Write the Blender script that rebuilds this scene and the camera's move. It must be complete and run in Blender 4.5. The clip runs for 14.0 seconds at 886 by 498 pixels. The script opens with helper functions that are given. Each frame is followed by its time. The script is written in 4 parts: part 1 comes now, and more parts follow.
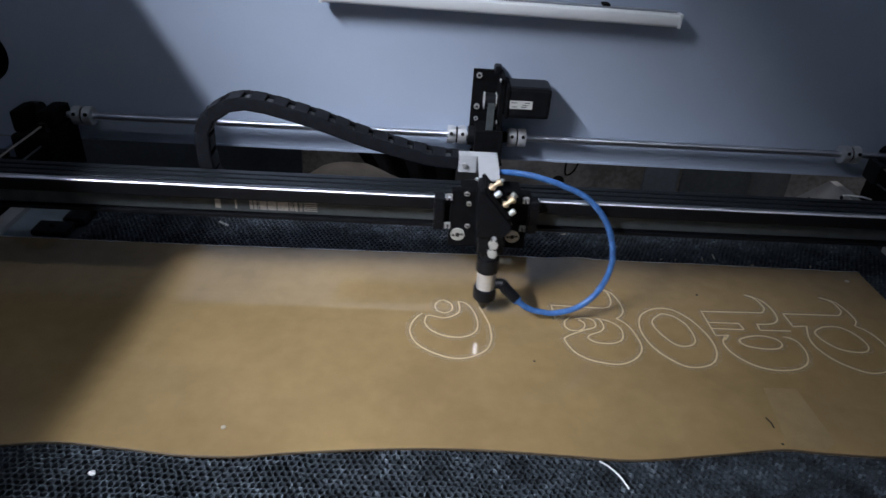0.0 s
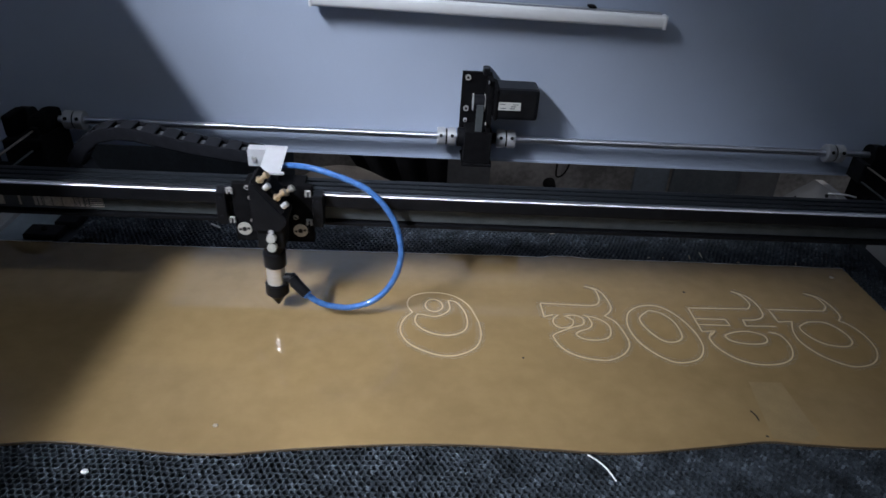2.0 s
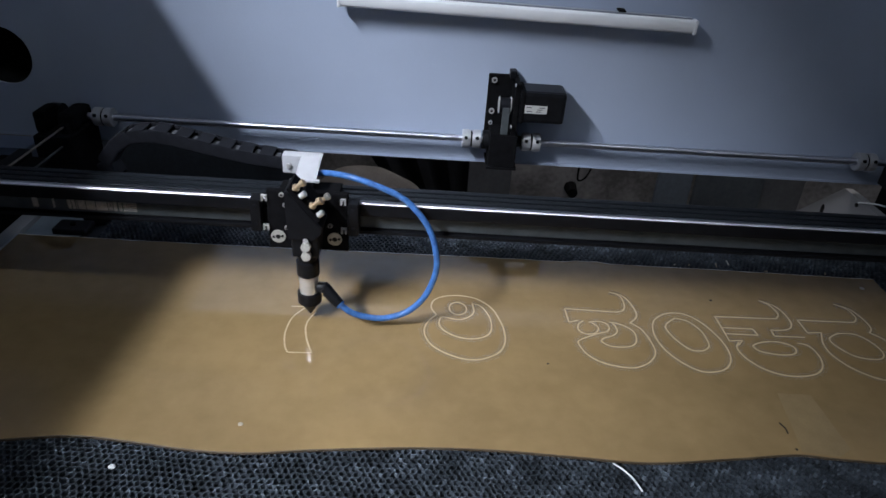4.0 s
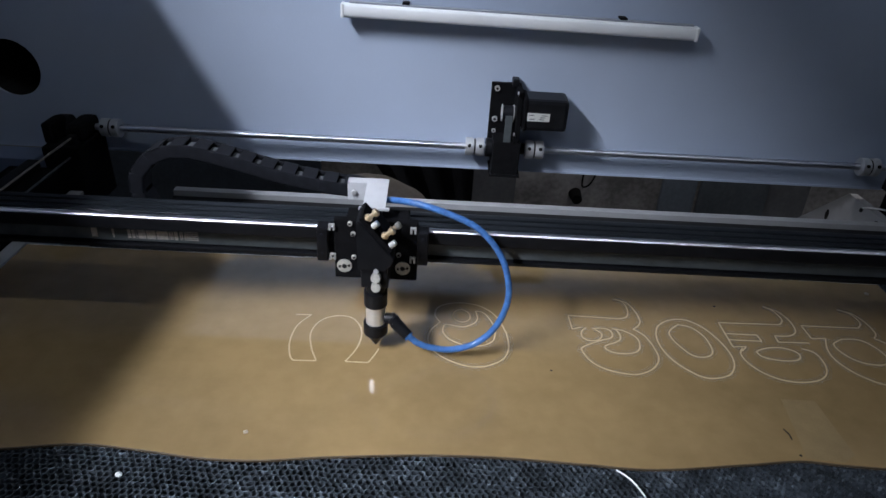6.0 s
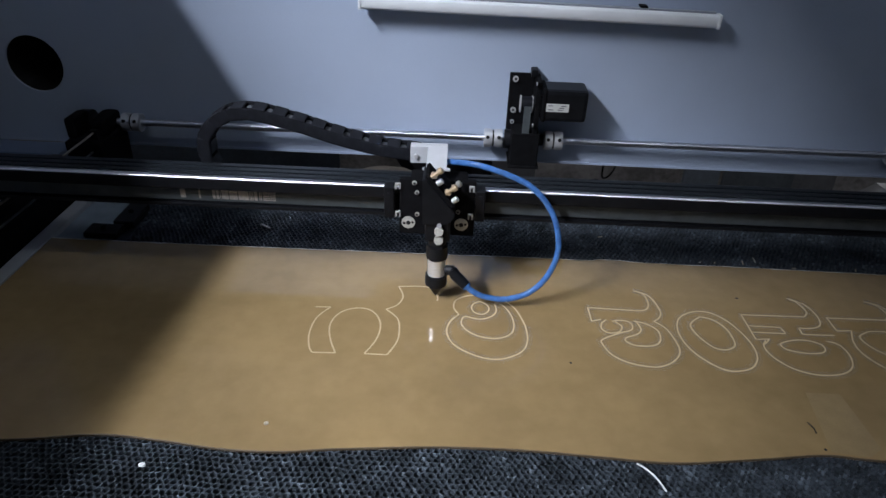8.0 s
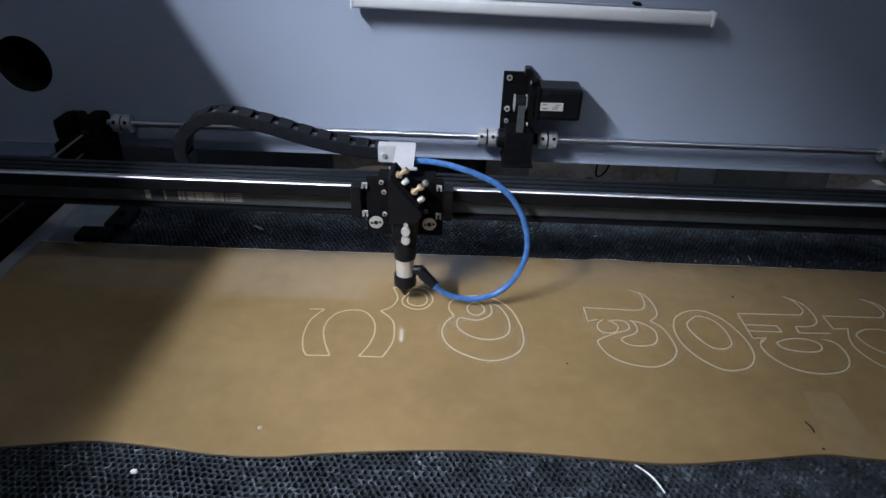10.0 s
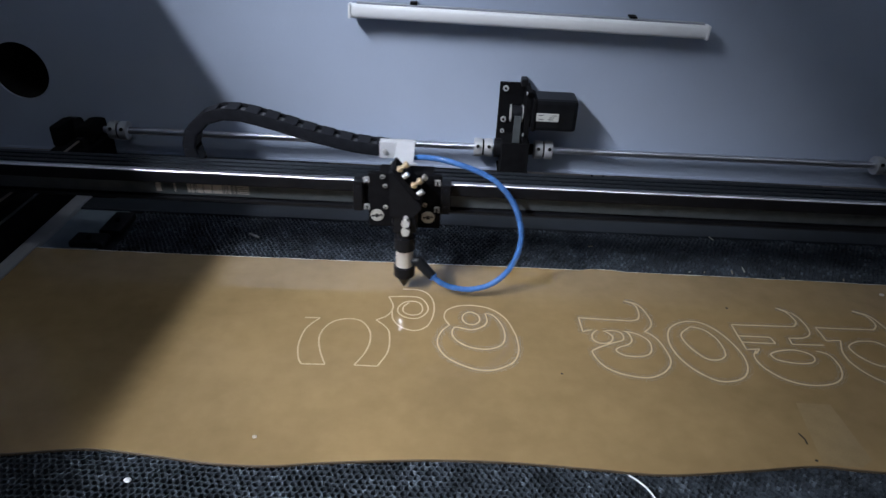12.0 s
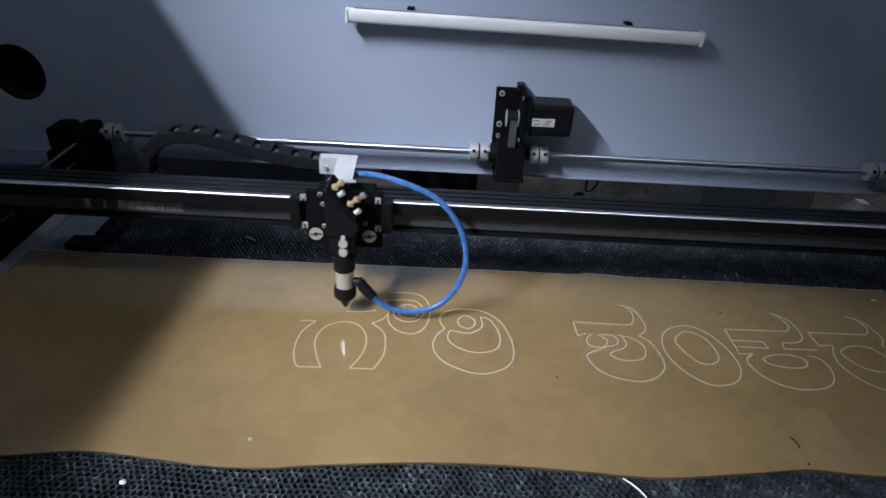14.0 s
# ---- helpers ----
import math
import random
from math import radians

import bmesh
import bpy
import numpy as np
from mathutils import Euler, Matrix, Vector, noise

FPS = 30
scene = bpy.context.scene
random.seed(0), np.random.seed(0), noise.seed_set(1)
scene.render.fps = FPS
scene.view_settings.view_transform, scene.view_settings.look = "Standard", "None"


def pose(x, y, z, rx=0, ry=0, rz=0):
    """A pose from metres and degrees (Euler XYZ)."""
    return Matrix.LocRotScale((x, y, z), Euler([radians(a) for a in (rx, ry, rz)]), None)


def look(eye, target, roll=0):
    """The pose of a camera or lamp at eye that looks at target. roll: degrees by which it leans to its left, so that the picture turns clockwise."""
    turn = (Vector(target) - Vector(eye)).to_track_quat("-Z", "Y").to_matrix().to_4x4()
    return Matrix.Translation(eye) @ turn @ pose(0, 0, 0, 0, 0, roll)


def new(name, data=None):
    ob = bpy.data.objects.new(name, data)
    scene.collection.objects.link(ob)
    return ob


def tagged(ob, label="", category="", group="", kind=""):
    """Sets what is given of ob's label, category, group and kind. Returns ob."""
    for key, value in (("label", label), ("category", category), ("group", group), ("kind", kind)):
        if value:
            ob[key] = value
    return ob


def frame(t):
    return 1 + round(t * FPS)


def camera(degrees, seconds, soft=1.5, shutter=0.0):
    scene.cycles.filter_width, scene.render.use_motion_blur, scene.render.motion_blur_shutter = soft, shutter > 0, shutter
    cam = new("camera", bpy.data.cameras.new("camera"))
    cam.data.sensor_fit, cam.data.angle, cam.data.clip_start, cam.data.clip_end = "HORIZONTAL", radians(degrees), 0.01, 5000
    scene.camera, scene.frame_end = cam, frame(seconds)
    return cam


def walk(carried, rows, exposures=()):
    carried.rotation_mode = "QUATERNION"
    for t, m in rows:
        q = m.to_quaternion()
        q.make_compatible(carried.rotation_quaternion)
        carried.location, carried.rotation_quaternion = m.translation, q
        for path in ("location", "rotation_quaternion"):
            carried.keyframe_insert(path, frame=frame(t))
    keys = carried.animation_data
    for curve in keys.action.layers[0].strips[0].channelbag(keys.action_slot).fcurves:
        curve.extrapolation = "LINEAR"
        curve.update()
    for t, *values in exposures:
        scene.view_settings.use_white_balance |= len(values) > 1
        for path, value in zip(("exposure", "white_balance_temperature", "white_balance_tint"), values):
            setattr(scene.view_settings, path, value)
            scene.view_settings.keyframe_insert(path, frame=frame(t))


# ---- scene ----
cam = camera(68.1, 14.0, shutter=0.6)
PATH = [
    (0, (0.167, 0.365, 0.527), (0.25, 2.061, -0.529), 4.0),
    (0.5, (0.17, 0.362, 0.53), (0.274, 2.065, -0.514), 4.0),
    (1, (0.165, 0.361, 0.528), (0.231, 2.061, -0.523), 4.1),
    (1.5, (0.173, 0.355, 0.528), (0.279, 2.067, -0.5), 4.0),
    (2, (0.173, 0.353, 0.527), (0.273, 2.056, -0.517), 3.8),
    (2.5, (0.172, 0.352, 0.529), (0.265, 2.053, -0.519), 3.8),
    (3, (0.167, 0.356, 0.526), (0.256, 2.062, -0.513), 4.1),
    (5.3, (0.159, 0.357, 0.528), (0.168, 2.059, -0.523), 3.6),
    (5.5, (0.16, 0.356, 0.527), (0.187, 2.064, -0.514), 3.7),
    (6, (0.164, 0.353, 0.531), (0.196, 2.069, -0.497), 3.4),
    (6.5, (0.153, 0.36, 0.528), (0.142, 2.065, -0.516), 3.2),
    (7, (0.138, 0.357, 0.525), (0.075, 2.051, -0.537), 3.2),
    (7.5, (0.145, 0.356, 0.528), (0.078, 2.046, -0.54), 2.6),
    (8, (0.165, 0.355, 0.53), (0.14, 2.057, -0.521), 2.2),
    (10.5, (0.164, 0.363, 0.528), (0.157, 2.063, -0.525), 2.1),
    (11, (0.164, 0.363, 0.529), (0.161, 2.064, -0.521), 2.2),
    (11.5, (0.165, 0.363, 0.531), (0.18, 2.074, -0.505), 2.6),
    (12, (0.162, 0.361, 0.531), (0.171, 2.074, -0.5), 2.8),
    (12.5, (0.163, 0.359, 0.533), (0.166, 2.078, -0.489), 2.8),
    (13, (0.163, 0.358, 0.533), (0.174, 2.079, -0.486), 2.8),
    (13.5, (0.166, 0.356, 0.532), (0.185, 2.076, -0.488), 2.7),
    (14, (0.161, 0.357, 0.533), (0.184, 2.077, -0.487), 3.3),
]
walk(cam, [(t, look(eye, target, roll)) for t, eye, target, roll in PATH])

# ---- world and lights ----
world = bpy.data.worlds.new("world")
scene.world = world
world.use_nodes = True
world.node_tree.nodes["Background"].inputs[0].default_value = (0.55, 0.68, 1.0, 1)
world.node_tree.nodes["Background"].inputs[1].default_value = 0.03
scene.view_settings.exposure = 0.0

# tilted work lamp beside the machine: it makes the slanting shade of the casing
LAMP = Vector((-0.98, 0.0, 1.45))
LAMP_AXIS = Vector((-0.273, 1.0, 0.49)).normalized()
LAMP_WAY = Vector((1.04, 0.70, -1.360))
LAMP_WAY = (LAMP_WAY - LAMP_WAY.dot(LAMP_AXIS) * LAMP_AXIS).normalized()
side = LAMP_AXIS.cross(-LAMP_WAY)
LAMP_TURN = Matrix((side, LAMP_AXIS, -LAMP_WAY)).transposed().to_4x4()
tube_data = bpy.data.lights.new("tube_light", "AREA")
tube_data.shape, tube_data.size, tube_data.size_y = "RECTANGLE", 0.022, 1.40
tube_data.energy, tube_data.color = 4.1, (0.84, 0.89, 1.0)
tube_data.spread = radians(30.0)
tube_light = new("tube_light", tube_data)
tube_light.matrix_world = Matrix.Translation(LAMP) @ LAMP_TURN
# unseen fill light, added behind the machine to light what shows through the slot
far_data = bpy.data.lights.new("far_fill_light", "AREA")
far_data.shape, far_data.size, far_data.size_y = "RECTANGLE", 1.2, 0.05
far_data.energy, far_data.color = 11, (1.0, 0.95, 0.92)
far_fill_light = new("far_fill_light", far_data)
far_fill_light.location = (0.6, 1.95, 2.0)


# ---- materials ----
def material(name, color, rough=0.5, metal=0.0, vary=0.15, scale=40.0, fine=400.0, bump=0.05, rvary=0.1, coat=0.0, stretch=(1, 1, 1), ior=1.45):
    m = bpy.data.materials.new(name)
    m.use_nodes = True
    nt = m.node_tree
    p = nt.nodes["Principled BSDF"]
    tc = nt.nodes.new("ShaderNodeTexCoord")
    mp = nt.nodes.new("ShaderNodeMapping")
    mp.inputs["Scale"].default_value = stretch
    nt.links.new(tc.outputs["Object"], mp.inputs["Vector"])
    n1, n2 = nt.nodes.new("ShaderNodeTexNoise"), nt.nodes.new("ShaderNodeTexNoise")
    for n, s in ((n1, scale), (n2, fine)):
        n.inputs["Scale"].default_value, n.inputs["Detail"].default_value = s, 5
        nt.links.new(mp.outputs["Vector"], n.inputs["Vector"])
    mix = nt.nodes.new("ShaderNodeMath")
    mix.operation = "MULTIPLY_ADD"
    nt.links.new(n2.outputs["Fac"], mix.inputs[0])
    mix.inputs[1].default_value = 0.5
    nt.links.new(n1.outputs["Fac"], mix.inputs[2])
    ramp = nt.nodes.new("ShaderNodeValToRGB")
    lo = [c * (1 - vary) for c in color]
    hi = [min(1, c * (1 + vary)) for c in color]
    ramp.color_ramp.elements[0].position, ramp.color_ramp.elements[1].position = 0.55, 0.95
    ramp.color_ramp.elements[0].color, ramp.color_ramp.elements[1].color = (*lo, 1), (*hi, 1)
    nt.links.new(mix.outputs[0], ramp.inputs["Fac"])
    nt.links.new(ramp.outputs["Color"], p.inputs["Base Color"])
    rr = nt.nodes.new("ShaderNodeMapRange")
    rr.inputs["To Min"].default_value, rr.inputs["To Max"].default_value = max(0.0, rough * (1 - rvary)), min(1, rough * (1 + rvary))
    nt.links.new(n1.outputs["Fac"], rr.inputs["Value"])
    nt.links.new(rr.outputs["Result"], p.inputs["Roughness"])
    p.inputs["Metallic"].default_value = metal
    p.inputs["IOR"].default_value = ior
    p.inputs["Coat Weight"].default_value = coat
    if bump:
        b = nt.nodes.new("ShaderNodeBump")
        b.inputs["Strength"].default_value, b.inputs["Distance"].default_value = bump, 0.001
        nt.links.new(n2.outputs["Fac"], b.inputs["Height"])
        nt.links.new(b.outputs["Normal"], p.inputs["Normal"])
    return m


WALL = material("grey_blue_paint", (0.455, 0.53, 0.675), 0.45, 0, 0.06, 3, 900, 0.12)
PANEL = material("blue_paint", (0.15, 0.23, 0.44), 0.5, 0, 0.1, 5, 700, 0.1)
CASING = material("dark_blue_casing_paint", (0.14, 0.18, 0.28), 0.5, 0, 0.1, 4, 700, 0.1)
BLOCKER_PAINT = material("dark_blocker_paint", (0.05, 0.055, 0.07), 0.6, 0, 0.1, 4, 700, 0.1)
BLACK = material("black_anodised", (0.0085, 0.009, 0.011), 0.40, 0, 0.25, 60, 900, 0.05, ior=1.25)
BLACK_MATT = material("black_powder_coat", (0.007, 0.007, 0.008), 0.7, 0, 0.3, 80, 1200, 0.15, ior=1.13)
PLASTIC = material("dark_grey_plastic", (0.012, 0.013, 0.017), 0.55, 0, 0.25, 90, 900, 0.1, ior=1.22)
WIRES = material("grey_cable_sheath", (0.085, 0.09, 0.10), 0.5, 0, 0.2, 90, 600, 0.05)
RUBBER = material("belt_rubber", (0.075, 0.086, 0.092), 0.6, 0, 0.2, 50, 800, 0.1, ior=1.35)
BEAM = material("dark_extrusion", (0.014, 0.017, 0.021), 0.30, 0.0, 0.2, 20, 900, 0.05, stretch=(0.2, 1, 1), ior=1.3)
CHROME = material("ground_steel_rail", (0.84, 0.86, 0.93), 0.37, 1, 0.05, 30, 900, 0.0, stretch=(0.1, 1, 1))
SHAFT = material("ground_steel_shaft", (0.66, 0.68, 0.76), 0.32, 1, 0.08, 30, 900, 0.0, stretch=(0.1, 1, 1))
ALU = material("brushed_aluminium", (0.84, 0.84, 0.85), 0.34, 0.68, 0.06, 60, 900, 0.05, stretch=(1, 1, 6))
COUPLING = material("satin_aluminium", (0.66, 0.67, 0.70), 0.42, 0.6, 0.06, 90, 900, 0.05)
BRASS = material("brass", (0.66, 0.52, 0.34), 0.34, 0.7, 0.12, 200, 900, 0.05)
STEEL = material("zinc_steel", (0.70, 0.70, 0.70), 0.34, 0.55, 0.1, 200, 900, 0.05)
WASHER = material("dull_nickel", (0.50, 0.49, 0.45), 0.45, 0.15, 0.12, 300, 900, 0.05)
WHITE = material("white_bracket_paint", (0.54, 0.55, 0.58), 0.45, 0, 0.04, 60, 900, 0.05)
DIFFUSER = material("white_lamp_plastic", (0.90, 0.92, 0.95), 0.35, 0, 0.03, 20, 600, 0.0)
LAMPBASE = material("lamp_base_aluminium", (0.35, 0.37, 0.42), 0.4, 0.3, 0.05, 30, 600, 0.0)
HOSE = material("blue_polyurethane", (0.058, 0.165, 0.43), 0.24, 0, 0.22, 110, 420, 0.05, coat=0.4)
SHEET = material("tan_backed_acrylic", (0.332, 0.226, 0.108), 0.020, 0, 0.13, 7, 45, 0.0, rvary=0.4, ior=1.54, coat=0.65)
# pale colour paints the glint of the far cut edge; loose slivers share it
SHEET_EDGE = material("pale_glint_and_sliver", (0.76, 0.73, 0.66), 0.35, 0, 0.1, 60, 500, 0.1)
# dark tan puts the shadow line under the front edge into its colour
SHEET_SIDE = material("shaded_sheet_side", (0.10, 0.07, 0.04), 0.5, 0, 0.15, 60, 500, 0.1)
ETCH = material("etched_line", (0.58, 0.44, 0.265), 0.55, 0, 0.12, 120, 800, 0.1)
FILM = material("lifted_film", (0.338, 0.240, 0.124), 0.07, 0, 0.08, 40, 500, 0.0, ior=1.55, coat=0.7)
COMB = material("mottled_honeycomb_glints", (0.062, 0.076, 0.094), 0.45, 0.2, 0.6, 28, 400, 0.2)
# some cell walls get a brighter colour at random, painting in metal glints
comb = COMB.node_tree
comb_geo, comb_ramp, comb_mix = (comb.nodes.new("ShaderNode" + k) for k in ("NewGeometry", "ValToRGB", "Mix"))
comb_mix.data_type, comb_mix.blend_type = "RGBA", "MULTIPLY"
comb_mix.inputs[0].default_value = 1.0
comb_ramp.color_ramp.elements[0].position, comb_ramp.color_ramp.elements[0].color = 0.0, (0.5, 0.5, 0.5, 1)
comb_ramp.color_ramp.elements[1].position, comb_ramp.color_ramp.elements[1].color = 1.0, (2.3, 2.25, 2.2, 1)
dull = comb_ramp.color_ramp.elements.new(0.88)
dull.color = (1.0, 1.0, 1.0, 1)
comb_in = comb.nodes["Principled BSDF"].inputs["Base Color"]
comb.links.new(comb_geo.outputs["Random Per Island"], comb_ramp.inputs["Fac"])
comb.links.new(comb_in.links[0].from_socket, comb_mix.inputs[6])
comb.links.new(comb_ramp.outputs["Color"], comb_mix.inputs[7])
comb.links.new(comb_mix.outputs[2], comb_in)
TRAY = material("dark_tray_steel", (0.020, 0.025, 0.032), 0.6, 0, 0.3, 20, 300, 0.1)
HAZE = bpy.data.materials.new("vapour_haze")
HAZE.use_nodes = True
hz = HAZE.node_tree
hz_mix, hz_clear, hz_noise, hz_scale = (hz.nodes.new("ShaderNode" + k) for k in ("MixShader", "BsdfTransparent", "TexNoise", "MapRange"))
hz_noise.inputs["Scale"].default_value = 60
hz_scale.inputs["To Min"].default_value, hz_scale.inputs["To Max"].default_value = 0.0, 0.22
hz.nodes["Principled BSDF"].inputs["Base Color"].default_value = (0.62, 0.51, 0.36, 1)
hz.nodes["Principled BSDF"].inputs["Roughness"].default_value = 0.7
hz.links.new(hz_noise.outputs["Fac"], hz_scale.inputs["Value"])
hz.links.new(hz_scale.outputs["Result"], hz_mix.inputs["Fac"])
hz.links.new(hz_clear.outputs["BSDF"], hz_mix.inputs[1])
hz.links.new(hz.nodes["Principled BSDF"].outputs["BSDF"], hz_mix.inputs[2])
hz.links.new(hz_mix.outputs["Shader"], hz.nodes["Material Output"].inputs["Surface"])
LEDGE = material("dull_blue_grey_steel", (0.19, 0.23, 0.27), 0.5, 0, 0.2, 25, 500, 0.15)
FRAME = material("grey_frame_paint", (0.33, 0.335, 0.35), 0.45, 0, 0.07, 20, 600, 0.1)
PALE = material("white_scrap", (0.85, 0.86, 0.88), 0.5, 0, 0.03, 60, 600, 0.0)
CRUMB = material("pale_crumb", (0.55, 0.47, 0.36), 0.6, 0, 0.1, 60, 600, 0.0)
WIPER = material("pale_wiper_plastic", (0.36, 0.36, 0.35), 0.5, 0, 0.06, 80, 600, 0.0)
LABEL = material("paper_label", (0.62, 0.62, 0.60), 0.5, 0, 0.03, 60, 600, 0.0)
INK = material("printed_ink", (0.05, 0.05, 0.06), 0.5, 0, 0.05, 60, 600, 0.0)
PRINT = material("white_belt_print", (0.44, 0.41, 0.38), 0.6, 0, 0.2, 300, 900, 0.0)
# near-black; also paints the shade inside holes, screw sockets and the back gap
DARK = material("deep_black", (0.004, 0.004, 0.005), 0.8, 0, 0.3, 60, 600, 0.0)
PLASTER = material("patchy_plaster", (0.30, 0.29, 0.29), 0.85, 0, 0.45, 6, 60, 0.4)
CONCRETE = material("concrete_floor", (0.26, 0.25, 0.24), 0.8, 0, 0.3, 5, 80, 0.3)
ROOM = material("room_paint", (0.68, 0.71, 0.76), 0.8, 0, 0.1, 2, 80, 0.1)
BOARD_DARK = material("dark_board", (0.022, 0.024, 0.030), 0.7, 0, 0.3, 8, 80, 0.1)
BOARD_NAVY = material("navy_board", (0.030, 0.040, 0.055), 0.7, 0, 0.3, 6, 80, 0.1)
BOARD_SLATE = material("slate_board", (0.085, 0.10, 0.115), 0.7, 0, 0.3, 6, 80, 0.1)
BOARD_BLUE = material("blue_grey_board", (0.15, 0.18, 0.22), 0.7, 0, 0.2, 6, 80, 0.1)
BOARD_GREY = material("grey_board", (0.13, 0.135, 0.145), 0.7, 0, 0.2, 8, 80, 0.1)
SACK = material("grey_sackcloth", (0.18, 0.165, 0.155), 0.9, 0, 0.2, 12, 200, 0.3)
BELT_Y = material("worn_belt", (0.22, 0.20, 0.18), 0.5, 0, 0.15, 90, 500, 0.1)
for m in (CHROME, SHAFT):
    tan = m.node_tree.nodes.new("ShaderNodeTangent")
    tan.direction_type, tan.axis = "RADIAL", "X"
    p = m.node_tree.nodes["Principled BSDF"]
    m.node_tree.links.new(tan.outputs["Tangent"], p.inputs["Tangent"])
    p.inputs["Anisotropic"].default_value, p.inputs["Anisotropic Rotation"].default_value = 0.95, 0.25


def glow(name, strength):
    m = bpy.data.materials.new(name)
    m.use_nodes = True
    p = m.node_tree.nodes["Principled BSDF"]
    p.inputs["Emission Color"].default_value, p.inputs["Emission Strength"].default_value = (0.85, 0.92, 1, 1), strength
    return m


GLOW = glow("lamp_glow", 36)
GLOW_TOP = glow("overhead_fill_glow", 54)
GLOW_WORK = glow("work_lamp_glow", 6)


# ---- mesh helpers ----
def part(name, bm, mat, parent=None, label="", smooth=False):
    me = bpy.data.meshes.new(name)
    bmesh.ops.recalc_face_normals(bm, faces=bm.faces)
    if smooth:
        for f in bm.faces:
            f.smooth = True
        for e in bm.edges:
            if len(e.link_faces) == 2 and e.calc_face_angle(0) > 0.7:
                e.smooth = False
    bm.to_mesh(me)
    bm.free()
    me.materials.append(mat)
    ob = new(name, me)
    if parent:
        ob.parent = parent
    if label:
        tagged(ob, label)
    return ob


def thing(name, at, label, category, group="", kind=""):
    ob = new(name)
    ob.empty_display_size = 0.02
    ob.location = at
    return tagged(ob, label, category, group, kind)


def box(lo, hi, bevel=0.0, bm=None, turn=None):
    """A box from corner to corner, with rounded edges."""
    bm = bm or bmesh.new()
    made = bmesh.ops.create_cube(bm, size=1)["verts"]
    c = [(a + b) / 2 for a, b in zip(lo, hi)]
    s = [b - a for a, b in zip(lo, hi)]
    for v in made:
        v.co = Vector((v.co.x * s[0], v.co.y * s[1], v.co.z * s[2]))
    if bevel:
        es = {e for v in made for e in v.link_edges}
        made = bmesh.ops.bevel(bm, geom=list(es), offset=bevel, segments=2, affect="EDGES", profile=0.6)["verts"]
    vs = set(made)
    m = Matrix.Translation(c) @ (turn or Matrix())
    for v in vs:
        v.co = m @ v.co
    return bm


def rod(p0, p1, r, seg=24, r2=None, bm=None, bevel=0.0):
    """A round bar or cone between two points."""
    bm = bm or bmesh.new()
    p0, p1 = Vector(p0), Vector(p1)
    d = p1 - p0
    made = bmesh.ops.create_cone(bm, cap_ends=True, segments=seg, radius1=r, radius2=r if r2 is None else r2, depth=d.length)["verts"]
    if bevel:
        caps = {e for v in made for e in v.link_edges if any(len(f.verts) > 4 for f in e.link_faces)}
        made = bmesh.ops.bevel(bm, geom=list(caps), offset=bevel, segments=2, affect="EDGES")["verts"]
    vs = set(made)
    for f in [f for f in bm.faces if any(v in vs for v in f.verts)]:
        vs.update(f.verts)
    m = Matrix.Translation((p0 + p1) / 2) @ d.to_track_quat("Z", "Y").to_matrix().to_4x4()
    for v in vs:
        v.co = m @ v.co
    return bm


def spline(nodes, steps=6, closed=False):
    """A smooth line through the nodes."""
    pts = [Vector(p) for p in nodes]
    n = len(pts)
    out = []
    for i in range(n - 1):
        a = pts[i - 1] if i else (pts[-2] if closed else pts[0])
        b, c = pts[i], pts[i + 1]
        d = pts[i + 2] if i + 2 < n else (pts[1] if closed else pts[-1])
        for k in range(steps):
            t = k / steps
            out.append(0.5 * (2 * b + (c - a) * t + (2 * a - 5 * b + 4 * c - d) * t * t + (3 * b - a - 3 * c + d) * t ** 3))
    return out + [pts[-1]]


def tube(points, r, seg=12):
    """A round tube along a line."""
    bm = bmesh.new()
    rings = []
    up = Vector((0, 1, 0))
    for i, p in enumerate(points):
        d = (points[min(i + 1, len(points) - 1)] - points[max(i - 1, 0)]).normalized()
        s = d.cross(up).normalized()
        u = s.cross(d)
        rings.append([bm.verts.new(p + r * (math.cos(a) * s + math.sin(a) * u)) for a in (2 * math.pi * k / seg for k in range(seg))])
    for a, b in zip(rings, rings[1:]):
        for k in range(seg):
            bm.faces.new((a[k], a[(k + 1) % seg], b[(k + 1) % seg], b[k]))
    bm.faces.new(rings[0]), bm.faces.new(rings[-1])
    return bm


def sharp_line(nodes, corners, steps=6):
    """Smooth runs between the nodes whose numbers are corners."""
    cuts = [0, *corners, len(nodes) - 1]
    out = []
    for a, b in zip(cuts, cuts[1:]):
        out += spline(nodes[a:b + 1], steps)[(1 if out else 0):]
    return out


def ribbon(points, width, z0, z1, bm=None):
    """A low strip along a line in the plane."""
    bm = bm or bmesh.new()
    rows = []
    for i, p in enumerate(points):
        d = points[min(i + 1, len(points) - 1)] - points[max(i - 1, 0)]
        d = Vector((d.x, d.y, 0)).normalized() if d.length > 1e-9 else Vector((1, 0, 0))
        s = Vector((-d.y, d.x, 0)) * width / 2
        rows.append([bm.verts.new((p.x + q.x, p.y + q.y, z)) for q, z in ((s, z0), (s * 0.7, z1), (-s * 0.7, z1), (-s, z0))])
    for a, b in zip(rows, rows[1:]):
        for k in range(3):
            bm.faces.new((a[k], a[k + 1], b[k + 1], b[k]))
    return bm


